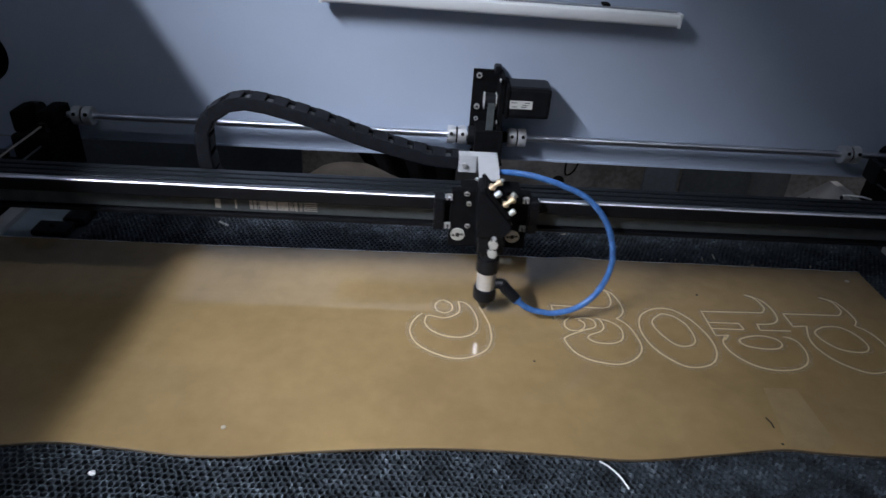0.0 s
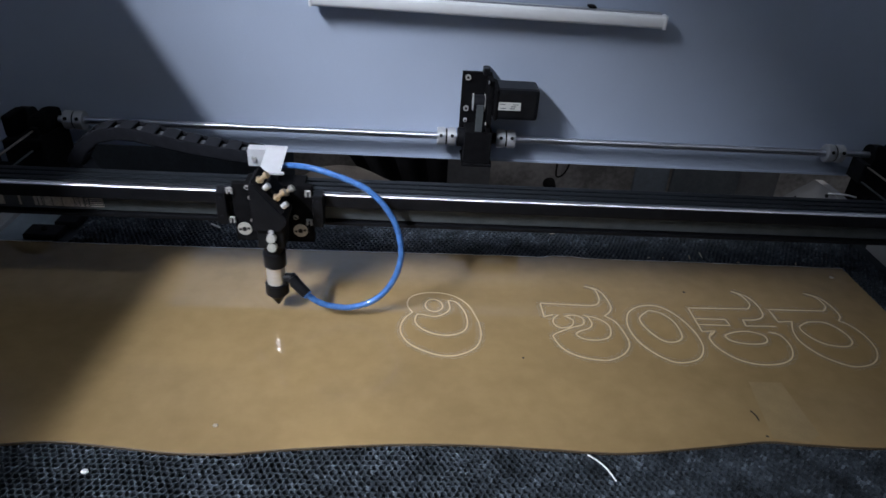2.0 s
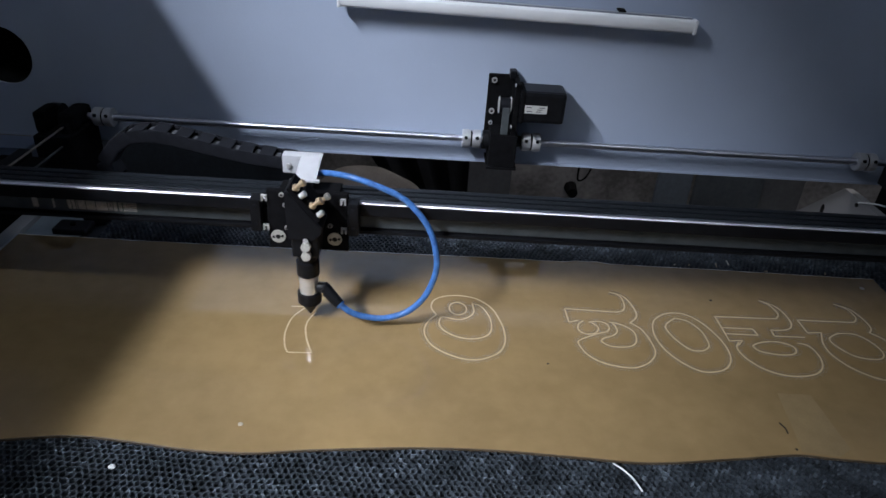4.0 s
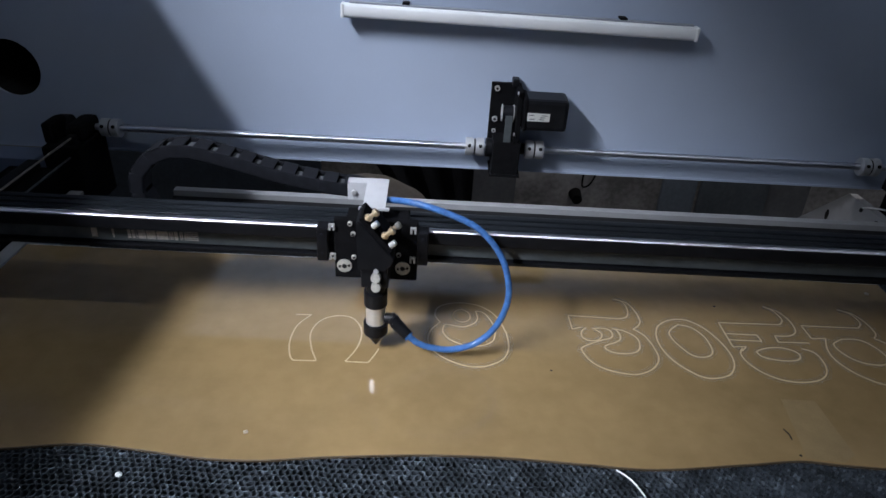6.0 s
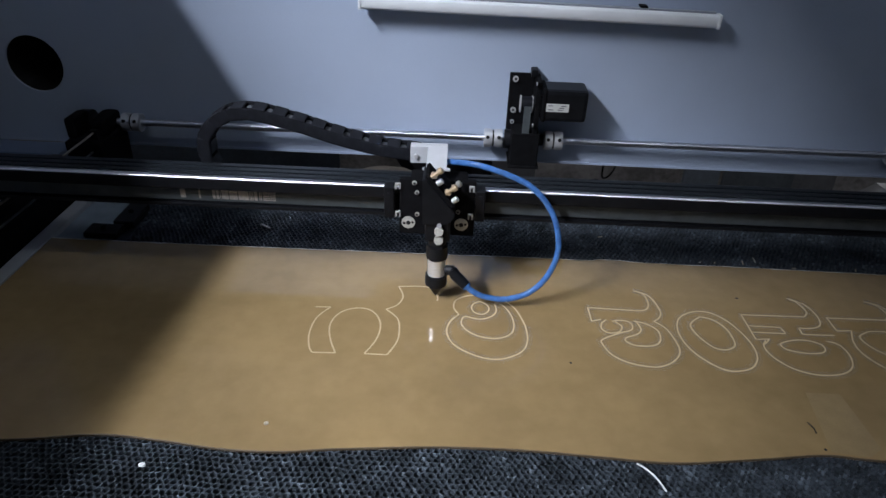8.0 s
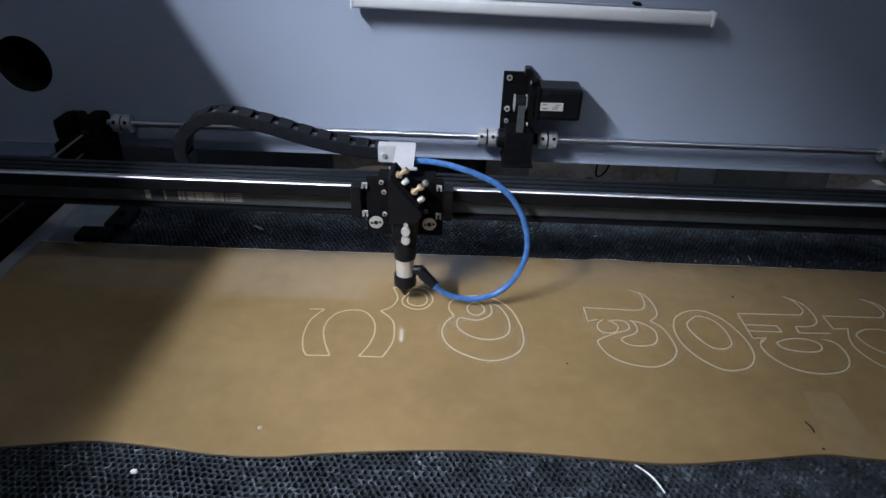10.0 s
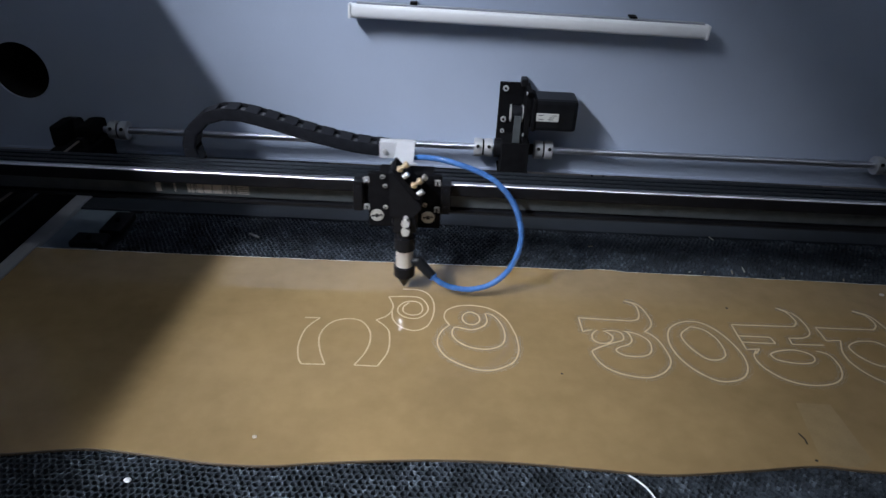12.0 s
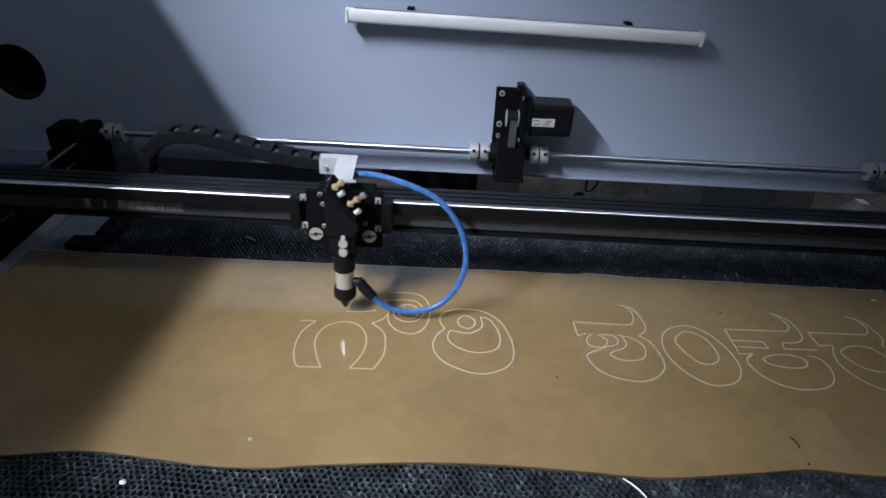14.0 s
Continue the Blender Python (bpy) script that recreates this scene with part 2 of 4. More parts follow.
# ---- the room round the machine ----
def room():
    for name, lo, hi, mat, label in (
            ("room_floor", (-2.7, -2.4, -1.0), (3.1, 2.6, -0.9), CONCRETE, "bare grey concrete floor"),
            ("room_ceiling", (-2.7, -2.4, 2.1), (3.1, 2.6, 2.2), ROOM, "plain room ceiling"),
            ("room_wall_north", (-2.7, 2.4, -0.9), (3.1, 2.6, 2.1), PLASTER, "patchy grey plastered wall behind the machine"),
            ("room_wall_south", (-2.7, -2.4, -0.9), (3.1, -2.3, 2.1), ROOM, "plain painted room wall"),
            ("room_wall_west", (-2.8, -2.3, -0.9), (-2.7, 2.4, 2.1), ROOM, "plain painted room wall"),
            ("room_wall_east", (3.0, -2.3, -0.9), (3.1, 2.4, 2.1), ROOM, "plain painted room wall")):
        tagged(part(name, box(lo, hi), mat), label, "wall" if "wall" in name else name.split("_")[1], kind="structure")
    l = thing("work_lamp", LAMP, "lit tube work lamp tilted towards the machine", "lamp")
    l.matrix_world = Matrix.Translation(LAMP) @ LAMP_TURN
    part("glow_tube", rod((0, -0.71, 0.012), (0, 0.71, 0.012), 0.009, 16), GLOW_WORK, l, "glowing white tube", True)
    part("reflector", box((-0.03, -0.73, 0.024), (0.03, 0.73, 0.045), 0.003), DIFFUSER, l)
    part("hanger", rod((0, 0, 0.045), LAMP_TURN.inverted() @ (Vector((-0.98, 0.0, 2.098)) - LAMP), 0.006, 10), STEEL, l)
    # both tubes are unseen, added to brighten the rear slot and the shaded bed
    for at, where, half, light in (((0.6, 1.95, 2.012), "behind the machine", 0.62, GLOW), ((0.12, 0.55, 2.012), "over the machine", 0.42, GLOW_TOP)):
        l = thing("ceiling_fill_lamp", at, "unseen lit tube lamp added under the room ceiling " + where, "lamp", "ceiling tube lamps")
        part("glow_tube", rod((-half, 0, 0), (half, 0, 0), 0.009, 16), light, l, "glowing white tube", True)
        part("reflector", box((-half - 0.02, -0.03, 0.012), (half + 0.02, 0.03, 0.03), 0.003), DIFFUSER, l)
        for x in (-0.3, 0.3):
            part("hanger", rod((x, 0, 0.03), (x, 0, 0.086), 0.004, 10), STEEL, l)


# ---- casing of the machine ----
WALL_Y = 1.497


def wall_with_hole():
    bm = bmesh.new()
    x0, x1, z0, z1 = -0.70, 1.12, 0.030, 0.425
    hx, hz, r, s = -0.592, 0.173, 0.050, 0.075

    def quad(a, b, c, d):
        bm.faces.new([bm.verts.new((x, WALL_Y, z)) for x, z in (a, b, c, d)])
    quad((x0, z0), (hx - s, z0), (hx - s, z1), (x0, z1))
    quad((hx + s, z0), (x1, z0), (x1, z1), (hx + s, z1))
    quad((hx - s, z0), (hx + s, z0), (hx + s, hz - s), (hx - s, hz - s))
    quad((hx - s, hz + s), (hx + s, hz + s), (hx + s, z1), (hx - s, z1))
    n = 48
    for k in range(n):
        a, b = 2 * math.pi * k / n, 2 * math.pi * (k + 1) / n
        edge = lambda t: (hx + s * math.cos(t) / max(abs(math.cos(t)), abs(math.sin(t))), hz + s * math.sin(t) / max(abs(math.cos(t)), abs(math.sin(t))))
        quad((hx + r * math.cos(a), hz + r * math.sin(a)), edge(a), edge(b), (hx + r * math.cos(b), hz + r * math.sin(b)))
    bmesh.ops.remove_doubles(bm, verts=bm.verts, dist=1e-5)
    ext = bmesh.ops.extrude_face_region(bm, geom=bm.faces[:])
    for v in ext["geom"]:
        if isinstance(v, bmesh.types.BMVert):
            v.co.y += 0.004
    tagged(part("wall_back", bm, WALL), "grey-blue painted sheet-metal back wall with a round hole", "wall", kind="structure")
    lip = box((x0, WALL_Y - 0.001, 0.026), (x1, WALL_Y + 0.02, 0.030))
    tagged(part("wall_back_lip", lip, WALL), "folded lower lip of the back wall", "trim", kind="structure")
    duct = thing("exhaust_duct", (hx, WALL_Y + 0.004, hz), "black exhaust duct behind the round hole", "duct")
    bm = bmesh.new()
    rings = [[bm.verts.new((rr * math.cos(2 * math.pi * k / 32), y, rr * math.sin(2 * math.pi * k / 32))) for k in range(32)] for rr, y in ((0.052, 0), (0.050, 0.16), (0.001, 0.161))]
    for a, b in zip(rings, rings[1:]):
        for k in range(32):
            bm.faces.new((a[k], a[(k + 1) % 32], b[(k + 1) % 32], b[k]))
    part("duct_pipe", bm, DARK, duct)


def casing():
    wall_with_hole()
    # unseen wall, added to keep the bright room out of the sheet's reflection
    tagged(part("blocker_wall_upper", box((-0.70, 1.503, 0.425), (1.12, 1.513, 1.30)), BLOCKER_PAINT), "unseen plain dark wall added above the back wall", "wall", kind="structure")
    left = box((-0.72, 0.05, -0.9), (-0.70, 1.52, 0.965), 0.004)
    for v in left.verts:
        if v.co.z > 0.5:
            v.co.z += 0.035 * (v.co.y - 0.85)
    tagged(part("wall_left", left, CASING), "dark painted side wall of the machine casing", "wall", kind="structure")
    tagged(part("wall_right", box((1.12, 0.05, -0.9), (1.14, 1.52, 0.965), 0.004), CASING), "dark painted side wall of the machine casing", "wall", kind="structure")
    tagged(part("wall_front", box((-0.70, 0.05, -0.9), (1.12, 0.07, -0.02), 0.004), CASING), "low dark front wall of the machine casing", "wall", kind="structure")
    tagged(part("wall_back_lower", box((-0.70, 1.50, -0.9), (1.12, 1.52, -0.14), 0.002), CASING), "lower back wall of the casing", "wall", kind="structure")
    side = thing("side_cover", (-0.632, 0.0, 0.0), "dark blue painted inner side cover plate", "panel")
    part("cover_plate", box((-0.002, 0.30, 0.098), (0.0, 1.362, 0.70), 0.0008), PANEL, side)
    part("cover_flange", box((-0.022, 0.30, 0.098), (-0.002, 1.362, 0.100)), PANEL, side)
    part("cover_strut", box((-0.066, 0.6, 0.4), (-0.002, 0.63, 0.43)), PANEL, side)
    # added box: its dark colour stands for the shade in the left back corner
    tagged(part("dark_corner_box", box((-0.699, 1.440, -0.139), (-0.560, 1.4955, 0.0250), 0.002), CASING), "dark box added to stand for the shaded back corner", "post", kind="structure")
    tagged(part("machine_floor", box((-0.70, 0.07, -0.16), (1.12, 1.36, -0.14)), TRAY), "dark steel floor under the bed", "floor", kind="structure")


# ---- bed ----
def honeycomb():
    """Upright cell walls of the bed, in the strips that lie open round the sheet."""
    a = 0.0041
    w, h = a * math.sqrt(3), a * 1.5
    verts, faces = [], []
    rnd = random.Random(4)

    def wall(p, q, top):
        d = Vector((q[0] - p[0], q[1] - p[1], 0)).normalized()
        s = Vector((-d.y, d.x, 0)) * 0.00085
        i = len(verts)
        for e, t in ((p, top), (q, top + rnd.uniform(-0.0005, 0.0005))):
            verts.extend([(e[0] + s.x, e[1] + s.y, -0.012), (e[0] + s.x, e[1] + s.y, t), (e[0] - s.x, e[1] - s.y, t), (e[0] - s.x, e[1] - s.y, -0.012)])
        for k in range(3):
            faces.append((i + k, i + k + 1, i + 5 + k, i + 4 + k))

    for x0, x1, y0, y1 in ((-0.440, 0.92, 0.68, 0.860), (-0.335, 0.92, 1.185, 1.328), (0.842, 0.92, 0.862, 1.183)):
        for j in range(int((y1 - y0) / h)):
            for i in range(int((x1 - x0) / w)):
                cx, cy = x0 + (i + 0.5 * (j % 2)) * w, y0 + j * h
                top = -0.0042 + 0.0008 * math.sin(cx * 47 + cy * 23) + rnd.uniform(-0.0009, 0.0007)
                c = []
                for k in (0, 1, 2, 3):
                    px, py = cx + a * math.sin(math.pi / 3 * k), cy + a * math.cos(math.pi / 3 * k)
                    n = noise.noise_vector(Vector((px * 90, py * 90, 0))) * 0.0015 + noise.noise_vector(Vector((px * 14, py * 14, 3))) * 0.004
                    c.append((px + n.x, py + n.y))
                for p, q in zip(c, c[1:]):
                    wall(p, q, top)
    me = bpy.data.meshes.new("honeycomb_bed")
    me.from_pydata(verts, [], faces)
    me.materials.append(COMB)
    tagged(new("honeycomb_bed", me), "dark blue-grey metal honeycomb cutting bed", "cutting bed", kind="stuff")
    tagged(part("bed_backing", box((-0.45, 0.55, -0.03), (0.94, 1.329, -0.0095)), TRAY), "dark plate under the honeycomb", "tray", kind="structure")


def bed_frame():
    f = thing("bed_frame", (0.25, 0.95, 0), "grey painted steel frame round the cutting bed", "frame")
    o = Vector((0.25, 0.95, 0))

    def bar(name, lo, hi, bevel=0.0012, mat=FRAME):
        part(name, box(Vector(lo) - o, Vector(hi) - o, bevel), mat, f)
    bar("left_rim", (-0.468, 0.40, -0.06), (-0.4455, 1.372, 0.0015))
    bar("left_plate", (-0.4450, 1.15, -0.0125), (-0.362, 1.329, -0.006), mat=LEDGE)
    bar("back_ledge", (-0.449, 1.3300, -0.05), (0.983, 1.3700, -0.004), mat=TRAY)
    bar("back_bar", (-0.30, 1.396, -0.05), (0.983, 1.412, 0.000))
    # black filler strip paints the shade in the gap behind the ledge
    bar("back_gap_shade", (-0.30, 1.3705, -0.05), (0.983, 1.3955, -0.010), mat=DARK)
    gusset = bmesh.new()
    sides = [[gusset.verts.new(Vector((x, y, z)) - o) for y, z in ((0.40, -0.139), (0.40, 0.0), (1.49, 0.0), (1.535, -0.002), (1.680, -0.139))] for x in (0.984, 1.000)]
    for k in range(5):
        gusset.faces.new((sides[0][k], sides[0][(k + 1) % 5], sides[1][(k + 1) % 5], sides[1][k]))
    gusset.faces.new(sides[0]), gusset.faces.new(sides[1])
    part("right_bar", gusset, FRAME, f, "grey side plate with a slanting end")
    hole = rod((0.9836, 1.576, -0.071), (0.9845, 1.576, -0.071), 0.006, 16)
    for v in hole.verts:
        v.co = Vector((v.co.x, v.co.y, (v.co.z + 0.071) * 2 - 0.071)) - o
    part("slot_hole", hole, DARK, f, "dark oblong slot")
    for y in (1.43, 1.482):
        part("frame_bolt", rod(Vector((0.9838, y, -0.012)) - o, Vector((0.982, y, -0.012)) - o, 0.004, 12), DARK, f)
    for lo, hi in (((-0.402, 1.206, -0.0055), (-0.352, 1.238, 0.004)), ((-0.372, 1.242, -0.0055), (-0.340, 1.305, 0.006))):
        c = thing("sheet_clamp", ((lo[0] + hi[0]) / 2, (lo[1] + hi[1]) / 2, lo[2]), "small black clamp block on the bed plate", "clamp", "bed clamps")
        lx, ly = (hi[0] - lo[0]) / 2, (hi[1] - lo[1]) / 2
        part("block", box((-lx, -ly, 0), (lx, ly, hi[2] - lo[2]), 0.002), BLACK, c)
        part("screw", rod((0, 0, hi[2] - lo[2]), (0, 0, hi[2] - lo[2] + 0.003), 0.004, 12), BLACK_MATT, c)
    scrap = thing("metal_offcut", (-0.135, 1.262, -0.003), "small bright scrap lying on the honeycomb", "scrap")
    part("chip", box((-0.009, -0.002, 0), (0.009, 0.002, 0.0015), 0.0005, turn=pose(0, 0, 0, 0, 8, -25)), WIPER, scrap)


# ---- sheet and its engraving ----
LOOP = [(0.179, 1.050), (0.168, 1.034), (0.164, 1.013), (0.171, 0.992), (0.185, 0.978), (0.206, 0.967), (0.223, 0.964), (0.240, 0.968), (0.259, 0.982), (0.267, 1.005), (0.266, 1.033)]
LOOP_TOP = [(0.266, 1.033), (0.255, 1.068), (0.236, 1.089), (0.213, 1.096), (0.190, 1.093), (0.175, 1.082), (0.172, 1.065), (0.179, 1.050)]
ETCHED = [
    # (lines of one sign: nodes, corners)
    [(LOOP, []),
     ([(0.208, 1.081), (0.217, 1.074), (0.219, 1.062), (0.211, 1.053), (0.200, 1.056), (0.196, 1.067), (0.200, 1.077), (0.208, 1.081)], []),
     ([(0.227, 1.079), (0.239, 1.074), (0.249, 1.052), (0.251, 1.029), (0.245, 1.013), (0.228, 1.004), (0.207, 1.006), (0.191, 1.016), (0.183, 1.029), (0.184, 1.042), (0.189, 1.046), (0.208, 1.042), (0.223, 1.050), (0.229, 1.062), (0.227, 1.079)], [])],
    [([(0.425, 1.124), (0.438, 1.116), (0.440, 1.096), (0.435, 1.082), (0.425, 1.077), (0.354, 1.079), (0.355, 1.049), (0.368, 1.054)], [4, 5, 6]),
     ([(0.425, 1.124), (0.442, 1.116), (0.450, 1.097), (0.452, 1.075), (0.446, 1.062), (0.438, 1.055)], []),
     ([(0.438, 1.055), (0.450, 1.042), (0.456, 1.020), (0.457, 0.997), (0.447, 0.979), (0.430, 0.967), (0.413, 0.964), (0.387, 0.970), (0.369, 0.984), (0.361, 1.004), (0.364, 1.013), (0.388, 1.027), (0.405, 1.035), (0.406, 1.049), (0.395, 1.054), (0.382, 1.051)], []),
     ([(0.410, 1.054), (0.426, 1.049), (0.438, 1.037), (0.439, 1.022), (0.433, 1.009), (0.419, 1.003), (0.401, 1.004), (0.392, 1.012), (0.396, 1.019), (0.410, 1.026), (0.417, 1.036), (0.415, 1.050), (0.410, 1.054)], []),
     ([(0.375, 1.054), (0.367, 1.045), (0.366, 1.033), (0.374, 1.026), (0.387, 1.029), (0.393, 1.041), (0.386, 1.050)], [])],
    [([(0.502, 1.082), (0.520, 1.080), (0.539, 1.061), (0.552, 1.027), (0.553, 0.997), (0.542, 0.975), (0.524, 0.965), (0.503, 0.965), (0.482, 0.983), (0.469, 1.007), (0.465, 1.035), (0.472, 1.061), (0.487, 1.076), (0.502, 1.082)], []),
     ([(0.503, 1.070), (0.519, 1.065), (0.531, 1.046), (0.533, 1.021), (0.528, 1.009), (0.516, 1.003), (0.503, 1.006), (0.491, 1.024), (0.485, 1.043), (0.488, 1.056), (0.503, 1.070)], [])],
    [([(0.641, 1.123), (0.652, 1.113), (0.656, 1.093), (0.648, 1.081), (0.562, 1.079), (0.563, 1.027), (0.581, 1.029), (0.572, 1.019)], [3, 4, 5, 6]),
     ([(0.641, 1.123), (0.659, 1.111), (0.666, 1.090), (0.664, 1.068), (0.651, 1.057), (0.630, 1.055), (0.629, 1.042), (0.671, 1.043)], [5, 6]),
     ([(0.563, 1.055), (0.605, 1.055), (0.607, 1.042), (0.563, 1.042)], [1, 2]),
     ([(0.575, 1.026), (0.568, 1.013), (0.572, 0.993), (0.589, 0.973), (0.614, 0.964), (0.643, 0.967), (0.662, 0.979), (0.671, 0.999), (0.670, 1.019), (0.664, 1.027), (0.654, 1.030)], []),
     ([(0.594, 1.022), (0.608, 1.028), (0.628, 1.030), (0.644, 1.023), (0.645, 1.012), (0.635, 1.005), (0.616, 1.004), (0.596, 1.009), (0.591, 1.018), (0.594, 1.022)], [])],
    [([(0.750, 1.124), (0.764, 1.114), (0.767, 1.094), (0.758, 1.082), (0.678, 1.081), (0.679, 1.053), (0.699, 1.055)], [3, 4, 5]),
     ([(0.750, 1.124), (0.768, 1.114), (0.776, 1.091), (0.776, 1.071), (0.768, 1.060)], []),
     ([(0.768, 1.060), (0.780, 1.048), (0.787, 1.025), (0.785, 0.998), (0.770, 0.976), (0.749, 0.966), (0.728, 0.967), (0.704, 0.984), (0.690, 1.009), (0.690, 1.032), (0.699, 1.055)], []),
     ([(0.721, 1.055), (0.745, 1.055), (0.759, 1.039), (0.763, 1.019), (0.755, 1.007), (0.740, 1.004), (0.720, 1.009), (0.706, 1.026), (0.704, 1.043), (0.721, 1.055)], [])],
]
# lines that the beam cuts while the clip runs: nodes, corners, start, end
CUTS = [
    (LOOP_TOP, [], -0.05, 1.10),
    ([(-0.012, 1.052), (0.008, 1.053), (-0.006, 1.029), (-0.009, 0.998), (-0.004, 0.972), (0.002, 0.961)], [1], 1.90, 3.00),
    ([(0.002, 0.961), (0.030, 0.962), (0.019, 0.989), (0.014, 1.017), (0.022, 1.041), (0.040, 1.053), (0.061, 1.051), (0.075, 1.033), (0.079, 1.010), (0.075, 0.986), (0.065, 0.963)], [1], 3.00, 5.40),
    ([(0.065, 0.963), (0.093, 0.963), (0.103, 0.990), (0.103, 1.018), (0.098, 1.037), (0.082, 1.054), (0.096, 1.065), (0.102, 1.085), (0.094, 1.108)], [1, 5], 5.45, 7.45),
    ([(0.094, 1.108), (0.133, 1.110), (0.147, 1.095), (0.149, 1.078), (0.139, 1.063), (0.124, 1.061), (0.111, 1.070), (0.109, 1.084), (0.119, 1.098), (0.135, 1.098), (0.142, 1.085), (0.139, 1.072), (0.128, 1.068), (0.117, 1.074), (0.116, 1.086), (0.123, 1.096)], [], 7.45, 10.05),
    ([(0.101, 1.078), (0.104, 1.057), (0.116, 1.041), (0.135, 1.035), (0.150, 1.046), (0.157, 1.070), (0.157, 1.096), (0.150, 1.116), (0.136, 1.127), (0.112, 1.128), (0.098, 1.127)], [], 10.20, 12.15),
    ([(0.085, 1.083), (0.066, 1.078), (0.045, 1.077)], [], 13.50, 14.00),
]
SHEET_Z = 0.0
strokes = []


def acrylic_sheet():
    front = spline([Vector((x, y, 0)) for x, y in ((-0.444, 0.806), (-0.322, 0.804), (-0.264, 0.808), (-0.188, 0.819), (-0.125, 0.815), (-0.060, 0.808), (0.000, 0.808), (0.054, 0.815), (0.155, 0.824), (0.242, 0.826), (0.329, 0.822), (0.405, 0.819), (0.498, 0.830), (0.566, 0.839), (0.611, 0.836), (0.700, 0.833), (0.855, 0.838))], 8)
    back = []
    rnd = random.Random(2)
    for i in range(80):
        x = 0.850 - 1.294 * i / 79
        y = 1.1985 + 0.0035 * math.sin(x * 4 - 0.3) + rnd.uniform(-0.0006, 0.0006)
        if 0.375 < x < 0.43:
            y += 0.004
        back.append(Vector((x, y, 0)))
    ring = front + back
    sheet = thing("acrylic_sheet", (0, 0, 0), "glossy tan paper-backed acrylic sheet with a wavy edge, half engraved", "acrylic sheet")
    nf = len(front)
    inner = [p - Vector((0, 0.0019 + 0.0016 * noise.noise(p * 45), 0)) if i >= nf else p + Vector((0, 0.0004, 0)) for i, p in enumerate(ring)]
    bm = bmesh.new()
    top = [bm.verts.new((p.x, p.y, SHEET_Z)) for p in inner]
    bm.faces.new(top)
    part("face", bm, SHEET, sheet)
    bm = bmesh.new()
    c = [bm.verts.new((p.x, p.y, SHEET_Z)) for p in inner]
    a = [bm.verts.new((p.x, p.y, SHEET_Z - 0.0006)) for p in ring]
    b = [bm.verts.new((p.x, p.y, SHEET_Z - 0.0035)) for p in ring]
    n = len(ring)
    for k in range(nf - 1, n):
        bm.faces.new((a[k], b[k], b[(k + 1) % n], a[(k + 1) % n]))
        bm.faces.new((c[k], a[k], a[(k + 1) % n], c[(k + 1) % n]))
    bm.faces.new(b)
    part("far_edge", bm, SHEET_EDGE, sheet, "cut edge painted pale to stand for its glint")
    bm = bmesh.new()
    rows = [[bm.verts.new(v) for v in ((q.x, q.y, SHEET_Z), (p.x, p.y - 0.0003, SHEET_Z - 0.0007), (p.x, p.y, SHEET_Z - 0.0034))] for p, q in zip(front, inner)]
    for u, v in zip(rows, rows[1:]):
        for k in range(2):
            bm.faces.new((u[k], u[k + 1], v[k + 1], v[k]))
    part("wavy_edge", bm, SHEET_SIDE, sheet, "wavy cut edge painted dark tan for the shade beneath it")
    film = bmesh.new()
    film.faces.new([film.verts.new((x, y, SHEET_Z + 0.0003)) for x, y in ((0.585, 0.932), (0.625, 0.932), (0.630, 0.850), (0.612, 0.838), (0.574, 0.843))])
    part("film_patch", film, FILM, sheet, "paler patch of lifted film")
    # finished signs
    for lines in ETCHED:
        bm = bmesh.new()
        for nodes, corners in lines:
            ribbon(sharp_line([Vector((x, y, 0)) for x, y in nodes], corners), 0.0026, SHEET_Z - 0.0005, SHEET_Z + 0.00025, bm)
        part("etched_outline", bm, ETCH, sheet, "pale etched outline of a rounded sign")
        bm = bmesh.new()
        for nodes, corners in lines:
            line = sharp_line([Vector((x, y, 0)) for x, y in nodes], corners)
            for w, z in ((0.006, 0.00016), (0.013, 0.00010)):
                ribbon(line, w, SHEET_Z + z, SHEET_Z + z + 0.00002, bm)
        part("haze", bm, HAZE, sheet, "faint pale vapour haze beside the etched line")
    # lines in progress, in short pieces
    for nodes, corners, t0, t1 in CUTS:
        line = sharp_line([Vector((x, y, 0)) for x, y in nodes], corners, 5)
        m = 5
        count = max(1, (len(line) - 1) // m)
        for i in range(count):
            piece = line[i * m:(i + 1) * m + 1] if i < count - 1 else line[i * m:]
            ob = part("etched_stroke", ribbon(piece, 0.0026, SHEET_Z - 0.0005, SHEET_Z + 0.00025), ETCH, sheet)
            strokes.append((ob, t0 + (t1 - t0) * (i + 0.6) / count))
    # bits on the sheet
    for x, y, r, mat, label in ((-0.023, 0.844, 0.0029, CRUMB, "tiny pale crumb"), (0.817, 1.169, 0.0036, CRUMB, "tiny white crumb"), (0.569, 1.117, 0.0022, DARK, "tiny burnt pit"), (0.316, 0.964, 0.0016, DARK, "tiny burnt pit"), (0.569, 0.846, 0.0018, DARK, "tiny burnt pit")):
        bm = bmesh.new()
        bmesh.ops.create_icosphere(bm, subdivisions=1, radius=r)
        for v in bm.verts:
            v.co = Vector((v.co.x * 1.1, v.co.y, max(0, v.co.z * (0.7 if mat == CRUMB else 0.25)))) 
        ob = tagged(part("crumb", bm, mat), label + " on the acrylic sheet", "debris")
        ob.location = (x, y, SHEET_Z + 0.0002)
    ob = tagged(part("splinter", ribbon([Vector((0.5665, 0.884, 0)), Vector((0.570, 0.876, 0)), Vector((0.5695, 0.868, 0))], 0.0014, SHEET_Z, SHEET_Z + 0.0008), DARK), "thin dark splinter on the acrylic sheet", "debris")
